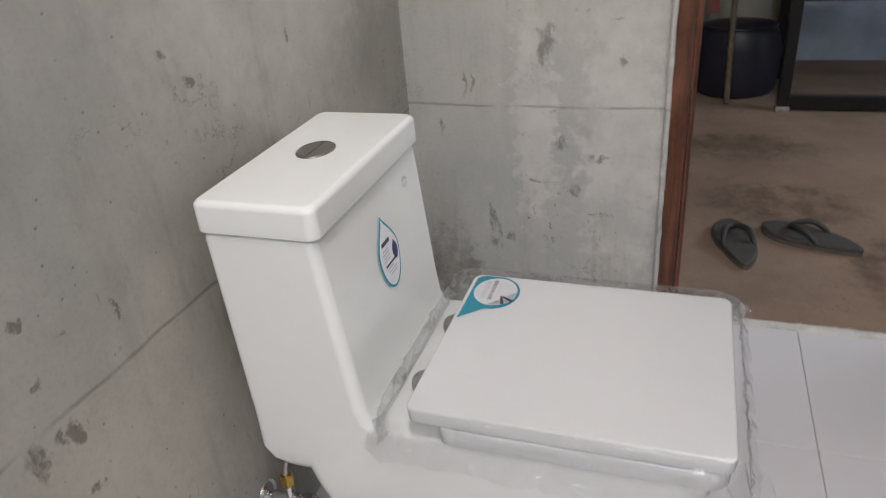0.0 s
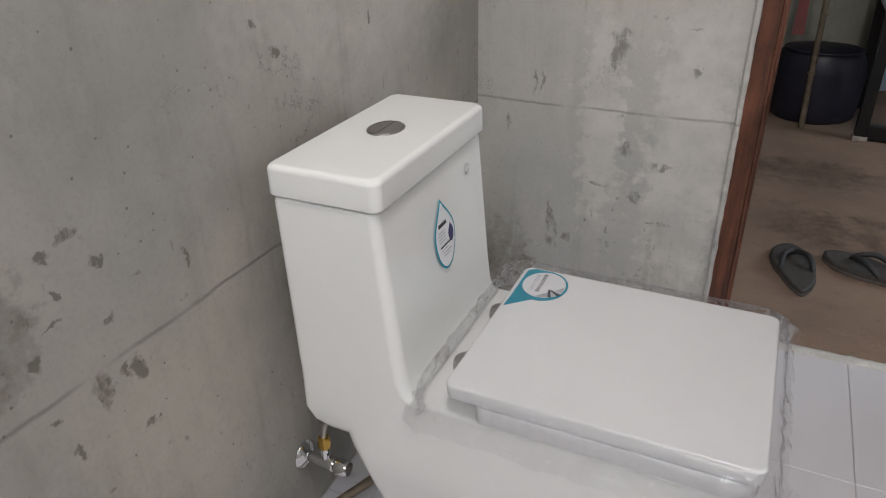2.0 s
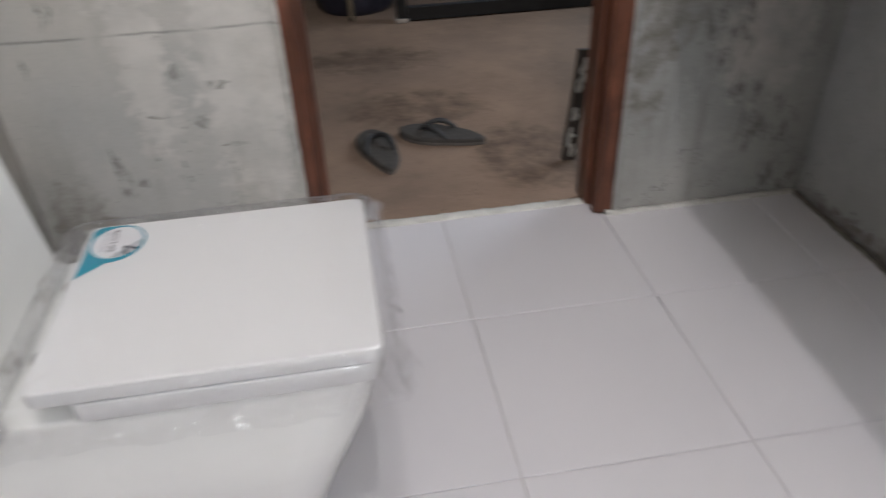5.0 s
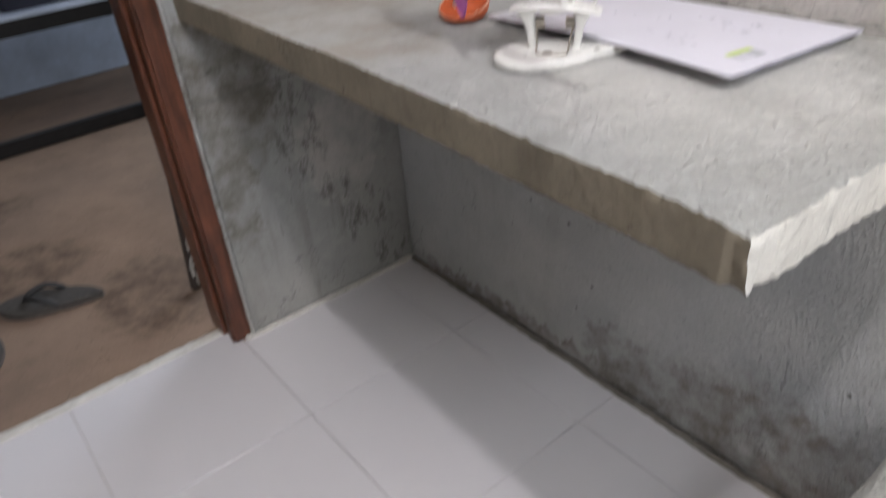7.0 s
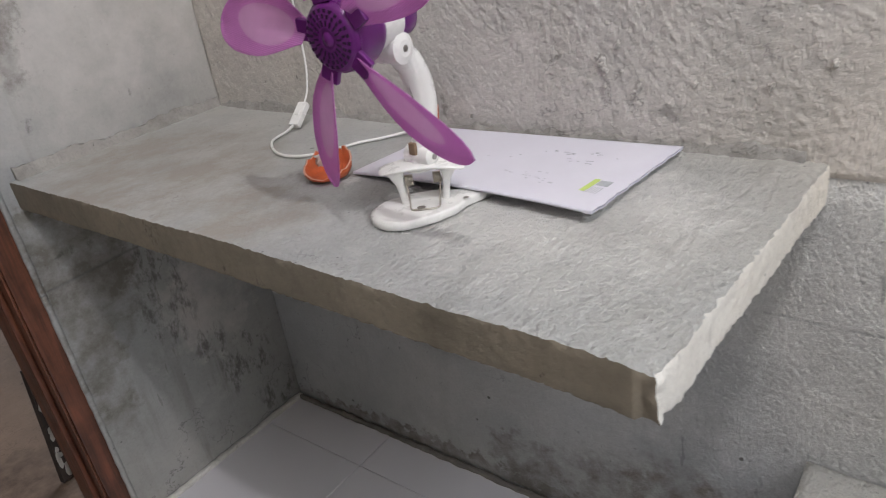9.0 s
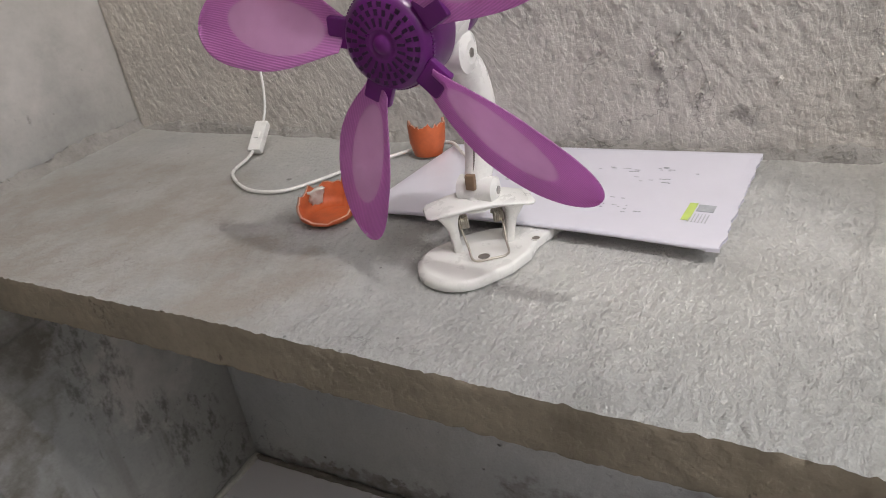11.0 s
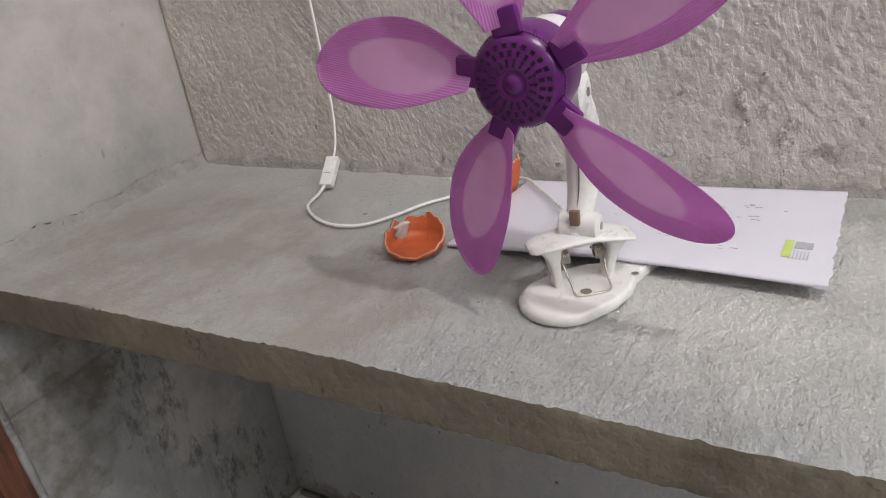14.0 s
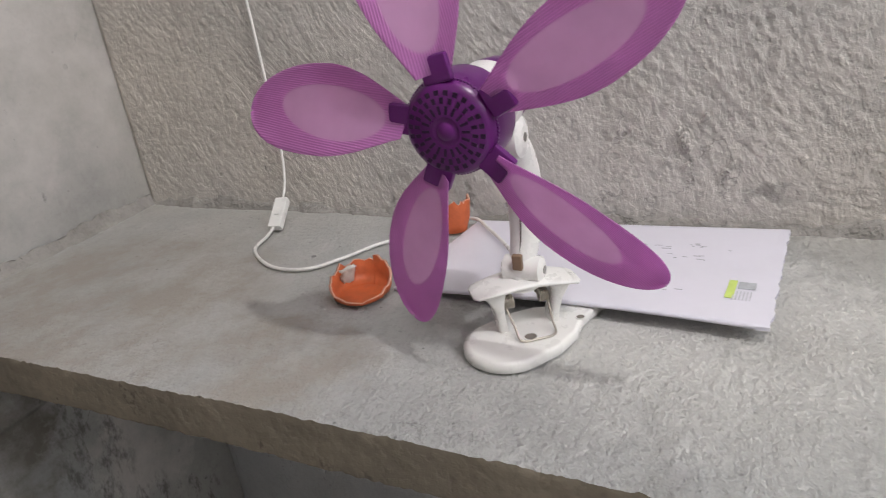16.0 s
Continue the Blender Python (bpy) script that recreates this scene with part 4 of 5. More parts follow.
# ---- clear film over the seat ----
wrap = holder("plastic_wrap", TOILET, "crinkled clear plastic film wrapped round the toilet seat", "plastic wrap")
bm = bmesh.new()
rows = []
profile = [(0.00, 0.4245), (0.5, 0.4245), (0.93, 0.4250), (0.985, 0.4245), (1.0, 0.4225), (1.018, 0.416), (1.028, 0.409), (1.034, 0.402), (1.040, 0.395), (1.044, 0.388), (1.050, 0.381), (1.058, 0.375), (1.072, 0.370), (1.088, 0.367), (1.105, 0.363), (1.118, 0.356)]
outline = round_rect(-0.228, 0.204, -0.180, 0.180, 0, (0.03, 0.03, 0.03, 0.03), 10)
fine = []
for a, b in zip(outline, outline[1:] + outline[:1]):
    steps = max(1, int((Vector(a) - Vector(b)).length / 0.0055))
    fine += [Vector(a).lerp(Vector(b), k / steps) for k in range(steps)]
for k, (s, z) in enumerate(profile):
    row = []
    for p in fine:
        q = Vector((0.462 + p.x * max(s, 0.02), p.y * max(s, 0.02), z))
        w = 0.0007 if k < 5 else 0.005
        q += Vector((noise.noise(q * 55), noise.noise(q * 55 + Vector((9, 0, 0))), noise.noise(q * 45 + Vector((0, 9, 0))) * 0.7)) * w
        if k > 4:
            q += Vector((noise.noise(q * 150), noise.noise(q * 150 + Vector((5, 0, 0))), noise.noise(q * 140 + Vector((0, 5, 0))))) * 0.0034
        if k > 12:
            q.z -= 0.010 * max(0.0, noise.noise((p.x * 30, p.y * 30, 2.0)))
        q.z = max(q.z, 0.4232 if k < 4 else 0.3672 if abs(q.y) < 0.167 and q.x < 0.655 else 0.330)
        row.append(bm.verts.new(q))
    rows.append(row)
for a, b in zip(rows, rows[1:]):
    for k in range(len(fine)):
        bm.faces.new((a[k], a[(k + 1) % len(fine)], b[(k + 1) % len(fine)], b[k]))
bm.faces.new(rows[0])
sheet = part("film", bm, FILM, wrap)
for f in sheet.data.polygons:
    f.use_smooth = False
# loose gathered corners of the film
for cx, cy, dx, dy, size in ((0.660, 0.170, 0.5, 0.6, 0.035), (0.658, -0.168, 0.6, -0.5, 0.045), (0.250, 0.170, -0.6, 0.5, 0.045), (0.240, -0.172, -0.4, -0.5, 0.022)):
    bm = bmesh.new()
    rows = []
    for i in range(12):
        row = []
        for j in range(12):
            u, v = i / 11, j / 11 - 0.5
            q = Vector((cx + dx * size * u - dy * size * 1.3 * v, cy + dy * size * u + dx * size * 1.3 * v, 0.402 - 0.022 * u + 0.018 * math.sin(v * 9 + u * 5)))
            q += Vector((noise.noise(q * 60), noise.noise(q * 60 + Vector((4, 4, 4))), noise.noise(q * 60 + Vector((8, 1, 1))))) * 0.005
            row.append(bm.verts.new(q))
        rows.append(row)
    for a, b in zip(rows, rows[1:]):
        for k in range(11):
            bm.faces.new((a[k], a[k + 1], b[k + 1], b[k]))
    corner_piece = part("gathered_corner", bm, FILM, wrap)
    for f in corner_piece.data.polygons:
        f.use_smooth = False

# ---- angle valve on the west wall ----
valve = holder("angle_valve", pose(XA, 0.898, 0.130, 0, 90, 0), "chrome angle valve with brass hose nut on the wall", "valve")
part("escutcheon", lathe([(0.026, 0.0005), (0.026, 0.003), (0.021, 0.008), (0.012, 0.012), (0.010, 0.0125)], 32), CHROME, valve)
part("valve_body", lathe([(0.0095, 0.010), (0.0095, 0.030), (0.0125, 0.034), (0.0130, 0.060), (0.0115, 0.064)], 24), CHROME, valve)
bm = lathe([(0.0125, 0.066), (0.0150, 0.070), (0.0150, 0.086), (0.0120, 0.091)], 16)
part("valve_handle", bm, CHROME, valve)
bm = lathe([(0.0075, 0.0), (0.0080, 0.018), (0.0075, 0.030)], 20)
bmesh.ops.rotate(bm, verts=bm.verts, matrix=Matrix.Rotation(radians(-90), 3, "Y"))
bmesh.ops.translate(bm, verts=bm.verts, vec=(-0.010, 0, 0.047))
part("outlet", bm, CHROME, valve)
bm = lathe([(0.0105, 0.0), (0.0115, 0.004), (0.0115, 0.018), (0.0090, 0.022)], 6)
bmesh.ops.rotate(bm, verts=bm.verts, matrix=Matrix.Rotation(radians(-90), 3, "Y"))
bmesh.ops.translate(bm, verts=bm.verts, vec=(-0.034, 0, 0.047))
part("hose_nut", bm, BRASS, valve, "dull brass hexagonal nut")
part("flexible_hose", tube(smooth_path([(-0.056, 0, 0.047), (-0.085, 0.006, 0.052), (-0.105, 0.04, 0.075), (-0.09, 0.09, 0.11)]), 0.0055), BRUSHED, valve)
tagged(part("drain_pipe", tube([(-0.176, 0.845, 0.012), (-0.080, 0.945, 0.075), (-0.02, 1.01, 0.12)], 0.008), RUSTY), "grimy beige pipe beside the toilet foot", "pipe")

# ---- clip fan ----
HUB = Vector((1.252, 0.886, 1.060))
fan = holder("clip_fan", pose(1.30, 0.872, 0.821), "purple five-blade clip fan with white arm and clip", "fan")
YAW, TILT = radians(2.0), radians(-3.6)
facing = Vector((-math.cos(YAW) * math.cos(TILT), math.sin(YAW) * math.cos(TILT), math.sin(TILT)))
across = Vector((0, 0, 1)).cross(facing).normalized()
TURN = Matrix((across, facing.cross(across), facing)).transposed().to_4x4()
AXIS = Matrix.Translation(HUB) @ TURN
BLADES = Matrix.Translation((1.2343, 0.8825, 1.0615)) @ TURN
IN_FAN = fan.matrix_world.inverted() @ AXIS
BLADES_IN_FAN = fan.matrix_world.inverted() @ BLADES
# in the fan's own frame: x to the viewer's right, y up, z towards the viewer
bm = lathe([(0.036, -0.030), (0.0405, -0.020), (0.0415, 0.004), (0.0400, 0.010), (0.0385, 0.014), (0.0360, 0.0195), (0.030, 0.0225), (0.012, 0.0240), (0.0115, 0.0225), (0.0075, 0.0225), (0.0070, 0.0245), (0.0012, 0.0250)], 64)
hub = part("hub", bm, PURPLE, fan)
hub.matrix_local = IN_FAN
# Near-black blocks paint the shade within the vent openings.
for r0, r1, count, width, z in ((0.0140, 0.0205, 18, 0.0020, 0.0234), (0.0222, 0.0268, 22, 0.0027, 0.0228), (0.0284, 0.0322, 24, 0.0036, 0.0219)):
    bm = bmesh.new()
    for k in range(count):
        a = 2 * math.pi * (k + 0.5 * (r0 > 0.02)) / count
        c = Matrix.Rotation(a, 4, "Z")
        bmesh.ops.create_cube(bm, size=1, matrix=c @ Matrix.Translation(((r0 + r1) / 2, 0, z)) @ Matrix.Diagonal((r1 - r0, width, 0.0018, 1)))
    tagged(part("vent_ring", bm, VENT_SHADE, hub), kind="stuff")
bm = bmesh.new()
for k in range(84):
    c = Matrix.Rotation(2 * math.pi * k / 84, 4, "Z")
    bmesh.ops.create_cube(bm, size=1, matrix=c @ Matrix.Translation((0.0384, 0, 0.0118)) @ Matrix.Diagonal((0.0022, 0.0012, 0.0045, 1)))
tagged(part("toothed_rim", bm, PURPLE, hub), kind="stuff")


def fan_blade():
    """Along x from the hub, y across, z towards the viewer: a dished paddle with an oval thin panel."""
    bm = bmesh.new()
    nu, nv, r0, r1 = 40, 20, 0.042, 0.2015
    sides = []
    for face in (1, -1):
        rows = []
        for i in range(nu + 1):
            u = math.sin(math.pi / 2 * i / nu)
            x = r0 + (r1 - r0) * u
            half = 0.0125 + 0.0225 * math.sin(min(1, u / 0.50) * math.pi / 2) ** 1.1
            if u > 0.50:
                half *= math.sqrt(max(0.0, 1 - ((u - 0.50) / 0.50) ** 2.4))
            half = max(half, 0.0006)
            row = []
            for j in range(nv + 1):
                v = 2 * j / nv - 1
                y = v * half + 0.0125 * u * u - 0.003 * math.sin(u * math.pi)
                z = 0.40 * v * half * (1.25 - 0.35 * u) + 0.004 * v * v - 0.0095 * u * u
                row.append(bm.verts.new((x, y, z + face * 0.0009)))
            rows.append(row)
        for i in range(nu):
            for j in range(nv):
                q = (rows[i][j], rows[i + 1][j], rows[i + 1][j + 1], rows[i][j + 1])
                bm.faces.new(q if face > 0 else q[::-1])
        sides.append(rows)
    a, b = sides
    for rows in ((a[0], b[0]), ([r[0] for r in a], [r[0] for r in b]), ([r[-1] for r in a], [r[-1] for r in b])):
        for k in range(len(rows[0]) - 1):
            bm.faces.new((rows[0][k], rows[0][k + 1], rows[1][k + 1], rows[1][k]))
    return bm


first = None
for k in range(5):
    turn = Matrix.Rotation(radians(-115.2 + 72 * k), 4, "Z")
    if first is None:
        first = part("blade", fan_blade(), BLADE, fan, "translucent purple ribbed blade")
        blade = first
        root = part("blade_root", box((0.034, -0.0125, -0.005), (0.056, 0.0125, 0.0025), 0.0025), PURPLE, first, "dark purple blade socket")
    else:
        blade = first.copy()
        scene.collection.objects.link(blade)
        again = root.copy()
        scene.collection.objects.link(again)
        again.parent = blade
    blade.matrix_local = BLADES_IN_FAN @ turn


def rel(x, y, z):
    """A point of the room in the fan's frame."""
    return (x - 1.30, y - 0.872, z - 0.821)


bm = lathe([(0.030, -0.026), (0.033, -0.034), (0.033, -0.062), (0.030, -0.070)], 40)
motor = part("motor_housing", bm, WHITE_PLASTIC, fan)
motor.matrix_local = IN_FAN
bm = lathe([(0.0305, -0.068), (0.0315, -0.074), (0.029, -0.092), (0.018, -0.100), (0.004, -0.101)], 40)
back = part("motor_cap", bm, PURPLE, fan, "purple rear cap")
back.matrix_local = IN_FAN
# curved arm: two joined shells, pivoted at both ends
arm_line = smooth_path([rel(1.312, 0.872, 1.030), rel(1.338, 0.872, 1.005), rel(1.352, 0.872, 0.965), rel(1.350, 0.873, 0.925), rel(1.335, 0.875, 0.892)], 8)
bm = tube(arm_line, lambda t: 0.0155 + 0.004 * math.sin(t * math.pi) - 0.004 * t, 20)
arm = part("arm", bm, WHITE_PLASTIC, fan)
groove = [p + Vector((-(0.0155 + 0.004 * math.sin(k / (len(arm_line) - 1) * math.pi) - 0.004 * k / (len(arm_line) - 1)) * 0.995, 0, 0)) for k, p in enumerate(arm_line)]
part("seam", tube(groove[12:-3], 0.0009, 8), HOLE, arm, "shaded seam between the two shells")
# Solid block whose brown paints the shade inside the open slot.
part("fork_slot", box(rel(1.3195, 0.869, 0.896), rel(1.3255, 0.879, 0.912), 0.0015), SLOT, arm, "fork slot, its shade given as brown")
for x, z, r, w in ((1.312, 1.030, 0.018, 0.020), (1.335, 0.892, 0.013, 0.021)):
    bm = lathe([(r * 0.55, -w), (r, -w + 0.003), (r, w - 0.003), (r * 0.55, w)], 28)
    bmesh.ops.rotate(bm, verts=bm.verts, matrix=Matrix.Rotation(radians(90), 3, "X"))
    bmesh.ops.translate(bm, verts=bm.verts, vec=rel(x, 0.873, z))
    knuckle = part("pivot", bm, WHITE_PLASTIC, fan)
    bm = lathe([(0.0040, -w - 0.0008), (0.0040, -w + 0.001)], 14)
    bmesh.ops.rotate(bm, verts=bm.verts, matrix=Matrix.Rotation(radians(-90), 3, "X"))
    bmesh.ops.translate(bm, verts=bm.verts, vec=rel(x, 0.873, z))
    part("screw", bm, BRUSHED, knuckle)
bm = lathe([(0.0185, 0.0), (0.0175, 0.003), (0.0105, 0.006), (0.0088, 0.020)], 28)
bmesh.ops.translate(bm, verts=bm.verts, vec=rel(1.332, 0.876, 0.875))
part("neck", bm, WHITE_PLASTIC, fan)
# the clip: lower jaw, upper jaw with side walls, spring and wire
CLIP = pose(0, 0, 0, 0, 0, -33)


def clip_point(a, b):
    """a along the clip towards its nose, b across."""
    p = CLIP @ Vector((a, b, 0))
    return p.x + 0.012, p.y - 0.001


pts = []
for k in range(25):
    a = radians(90 + 180 * k / 24)
    pts.append((-0.022 + 0.040 * math.cos(a), 0.043 * math.sin(a)))
pts += [(0.010, -0.043), (0.040, -0.034), (0.060, -0.020), (0.085, -0.013), (0.100, -0.009), (0.100, 0.009), (0.085, 0.013), (0.060, 0.020), (0.040, 0.034), (0.010, 0.043)]
outline = [clip_point(a, b) for a, b in pts]
inner = [clip_point(a * 0.94 + 0.0015, b * 0.93) for a, b in pts]
bm = loft([[(x, y, 0.0003) for x, y in inner], [(x, y, 0.002) for x, y in outline], [(x, y, 0.0095) for x, y in outline], [(x, y, 0.0118) for x, y in inner]])
base = part("lower_jaw", bm, WHITE_PLASTIC, fan)
for px, py, r in ((0.006, -0.011, 0.0075), (0.052, -0.048, 0.0050)):
    bm = lathe([(r, 0.0119), (r, 0.0128), (r * 0.8, 0.0128), (r * 0.8, 0.0121)], 22)
    bmesh.ops.translate(bm, verts=bm.verts, vec=(px, py, 0))
    part("hole_rim", bm, WHITE_PLASTIC, base)
    bm = lathe([(r * 0.8, 0.0119), (r * 0.8, 0.01225)], 22)
    bmesh.ops.translate(bm, verts=bm.verts, vec=(px, py, 0))
    part("hole", bm, HOLE, base, "shaded moulded hole")


def jaw_point(w, d, z):
    """w along the wings of the upper jaw, d away from its open side, z over the slab."""
    return (0.032 + 0.6 * w + 0.8 * d, 0.001 - 0.8 * w + 0.6 * d, z)


jaw = []
for w, z, front, back, th in ((-0.054, 0.0560, -0.012, 0.012, 0.0030), (-0.050, 0.0575, -0.019, 0.016, 0.0045), (-0.030, 0.0600, -0.022, 0.020, 0.0060), (-0.012, 0.0605, -0.020, 0.024, 0.0070), (0.012, 0.0600, -0.020, 0.024, 0.0070),
                              (0.030, 0.0580, -0.022, 0.020, 0.0060), (0.050, 0.0535, -0.019, 0.016, 0.0045), (0.054, 0.0520, -0.012, 0.012, 0.0030)):
    ring = []
    for k in range(16):
        a = 2 * math.pi * k / 16
        c, e = math.cos(a), math.sin(a)
        ring.append(jaw_point(w, (front + back) / 2 + (back - front) / 2 * math.copysign(abs(c) ** 0.6, c), z + th * 0.5 * math.copysign(abs(e) ** 0.6, e)))
    jaw.append(ring)
part("upper_jaw", loft(jaw), WHITE_PLASTIC, fan)
for side in (-1, 1):
    rings = []
    for z, w, hw, d0, d1 in ((0.057, 0.034, 0.013, -0.018, 0.016), (0.050, 0.0325, 0.0085, -0.017, 0.015), (0.040, 0.030, 0.0055, -0.014, 0.013), (0.026, 0.028, 0.0045, -0.012, 0.011), (0.0112, 0.026, 0.0050, -0.010, 0.010)):
        rings.append([jaw_point(side * w + q * hw, (d0 + d1) / 2 + r_ * (d1 - d0) / 2, z) for q, r_ in ((-1, -0.7), (-0.7, -1), (0.7, -1), (1, -0.7), (1, 0.7), (0.7, 1), (-0.7, 1), (-1, 0.7), (-1, 0.0))])
    part("jaw_ear", loft(rings), WHITE_PLASTIC, fan)
line = [jaw_point(w, d, z) for w, d, z in ((-0.022, 0.0, 0.040), (-0.019, -0.022, 0.022), (-0.017, -0.034, 0.0135), (0.0, -0.037, 0.0135), (0.017, -0.034, 0.0135), (0.019, -0.022, 0.022), (0.022, 0.0, 0.040))]
part("spring_wire", tube(smooth_path(line, 5), 0.0012, 8), WIRE, fan)
for side in (-1, 1):
    coil = []
    for k in range(60):
        a = 2 * math.pi * k / 12
        coil.append(jaw_point(side * 0.018 + (k / 59 - 0.5) * 0.010, 0.0065 * math.cos(a), 0.040 + 0.0065 * math.sin(a)))
    part("spring", tube(coil, 0.0011, 6), WIRE, fan)
# cord and its switch
cord = [rel(*p) for p in ((1.345, 0.880, 0.885), (1.40, 0.90, 0.868), (1.460, 0.93, 0.845), (1.512, 0.963, 0.836), (1.552, 0.996, 0.834), (1.592, 1.035, 0.832), (1.578, 1.075, 0.828), (1.528, 1.121, 0.8245),
                          (1.502, 1.144, 0.8245), (1.453, 1.171, 0.8245), (1.417, 1.203, 0.8245), (1.416, 1.258, 0.8245), (1.458, 1.318, 0.8245), (1.505, 1.331, 0.826), (1.530, 1.335, 0.832))]
part("cord", tube(smooth_path(cord, 8), 0.0024, 10), WHITE_PLASTIC, fan, "thin white power cord")
cord = [rel(*p) for p in ((1.570, 1.342, 0.858), (1.590, 1.346, 0.885), (1.604, 1.351, 0.95), (1.608, 1.357, 1.15), (1.609, 1.366, 1.45), (1.609, 1.372, 1.95))]
part("wall_cord", tube(smooth_path(cord, 8), 0.0019, 10), WHITE_PLASTIC, fan, "thin white cord hanging down the wall")
sw = box((-0.027, -0.0105, -0.0065), (0.027, 0.0105, 0.0065), 0.0025)
sw = part("cord_switch", sw, WHITE_PLASTIC, fan, "small white inline switch")
d = Vector((1.570, 1.342, 0.858)) - Vector((1.528, 1.333, 0.829))
sw.matrix_local = Matrix.Translation(rel(1.549, 1.3375, 0.8435)) @ d.to_track_quat("X", "Z").to_matrix().to_4x4()
part("rocker", box((-0.006, -0.0045, 0.006), (0.006, 0.0045, 0.0082), 0.001), WHITE_PLASTIC, sw)

# ---- white corrugated board ----
board = holder("plastic_board", pose(0, 0, 0), "white corrugated plastic board, warped, lying on the slab", "board")
corners = {"fl": (1.388, 1.056, 0.8225), "bl": (1.600, 1.030, 0.8225), "fr": (1.357, 0.652, 0.835), "br": (1.606, 0.636, 0.826)}


def board_at(s, t, up):
    """s from the north end to the south end, t from front to back."""
    c = {k: Vector(v) for k, v in corners.items()}
    p = c["fl"].lerp(c["fr"], s).lerp(c["bl"].lerp(c["br"], s), t)
    p.z += 0.006 * math.sin(s * math.pi) * (1 - t) + up
    if s > 0.999:
        p.y += 0.003 * noise.noise((t * 14, 0, 0)) + 0.0014 * noise.noise((t * 70, 2, 0))
    return p


bm = bmesh.new()
n, m_ = 24, 60
sheets = [[[bm.verts.new(board_at(i / n, j / m_, up)) for j in range(m_ + 1)] for i in range(n + 1)] for up in (0.0, 0.0038)]
for s_, rows in enumerate(sheets):
    for i in range(n):
        for j in range(m_):
            q = (rows[i][j], rows[i + 1][j], rows[i + 1][j + 1], rows[i][j + 1])
            bm.faces.new(q if s_ else q[::-1])
lo, hi = sheets
for j in range(m_):
    bm.faces.new((lo[0][j], lo[0][j + 1], hi[0][j + 1], hi[0][j]))
for k in (0, m_):
    for i in range(n):
        bm.faces.new((lo[i][k], lo[i + 1][k], hi[i + 1][k], hi[i][k]))
for j in range(0, m_ + 1):
    a, b, c, d_ = lo[n][j].co, hi[n][j].co, (lo[n][j].co + hi[n][j].co) / 2, Vector((0, 0.012, 0))
    p = [bm.verts.new(v) for v in (a, b, b + d_, a + d_)]
    bm.faces.new(p)
part("sheet", bm, BOARD, board)


def on_board(name, s0, s1, t0, t1, material, lift=0.0042):
    bm = bmesh.new()
    q = [bm.verts.new(board_at(s, t, lift)) for s, t in ((s0, t0), (s1, t0), (s1, t1), (s0, t1))]
    bm.faces.new(q)
    r = bmesh.ops.extrude_face_region(bm, geom=list(bm.faces))
    bmesh.ops.translate(bm, verts=[v for v in r["geom"] if isinstance(v, bmesh.types.BMVert)], vec=(0, 0, 0.0003))
    return part(name, bm, material, board)


on_board("lime_strip", 0.885, 0.905, 0.20, 0.37, LIME)
on_board("grey_patch", 0.909, 0.950, 0.295, 0.36, SILVER)
for k in range(6):
    on_board("code_bar", 0.902 + 0.008 * k, 0.9045 + 0.008 * k, 0.19, 0.27, FAINT)
scribble = random.Random(5)
for k in range(46):
    s, t = scribble.choice(((0.60, 0.30), (0.70, 0.33), (0.72, 0.24), (0.55, 0.55), (0.74, 0.58), (0.63, 0.70), (0.80, 0.72), (0.35, 0.5)))
    s, t = s + scribble.uniform(-0.06, 0.06), t + scribble.uniform(-0.035, 0.035)
    w = scribble.uniform(0.004, 0.020)
    on_board("pen_mark", s, s + w, t, t + scribble.uniform(0.002, 0.007), FAINT)

# ---- broken orange pipe pieces ----


def pipe_piece(name, at, radius, height, seed, start, sweep, lean, label):
    rng = random.Random(seed)
    bm = bmesh.new()
    n = 36
    jag = [rng.uniform(-0.17, 0.17) * (1 if sweep == 360 else 0.4) for _ in range(n + 1)]
    rows = []
    for r, flip in ((radius, 0), (radius - 0.0034, 1)):
        low, high = [], []
        for k in range(n + 1):
            a = radians(start + sweep * k / n)
            h = height * (1 + jag[k] + (0.07 if sweep == 360 else 0.03) * math.sin(k * 0.7 + seed)) * (0.62 + 0.38 * math.cos(a - 0.35) if sweep == 360 else 1)
            low.append(bm.verts.new((r * 0.74 * math.cos(a), r * 0.74 * math.sin(a), 0)))
            high.append(bm.verts.new((r * math.cos(a), r * math.sin(a), h)))
        mid = [bm.verts.new((0.94 * v.co.x, 0.94 * v.co.y, 0.45 * v.co.z)) for v in high]
        rows.append((low, mid, high))
    for i in range(n):
        for s_ in range(2):
            for a, b in ((0, 1), (1, 2)):
                bm.faces.new((rows[s_][a][i], rows[s_][a][i + 1], rows[s_][b][i + 1], rows[s_][b][i]))
        bm.faces.new((rows[0][2][i], rows[0][2][i + 1], rows[1][2][i + 1], rows[1][2][i]))
        bm.faces.new((rows[0][0][i], rows[0][0][i + 1], rows[1][0][i + 1], rows[1][0][i]))
    tops = set(rows[0][2] + rows[1][2])
    if sweep == 360:
        bm.faces.new([rows[1][0][k] for k in range(n)])
    for f in bm.faces:
        f.material_index = 1 if all(v in tops for v in f.verts) else 0
    ob = part(name, bm, [ORANGE, BROKEN])
    ob.matrix_world = Matrix.Translation(at) @ pose(0, 0, 0, *lean)
    return tagged(ob, label, "pipe piece", "broken orange pipe pieces")


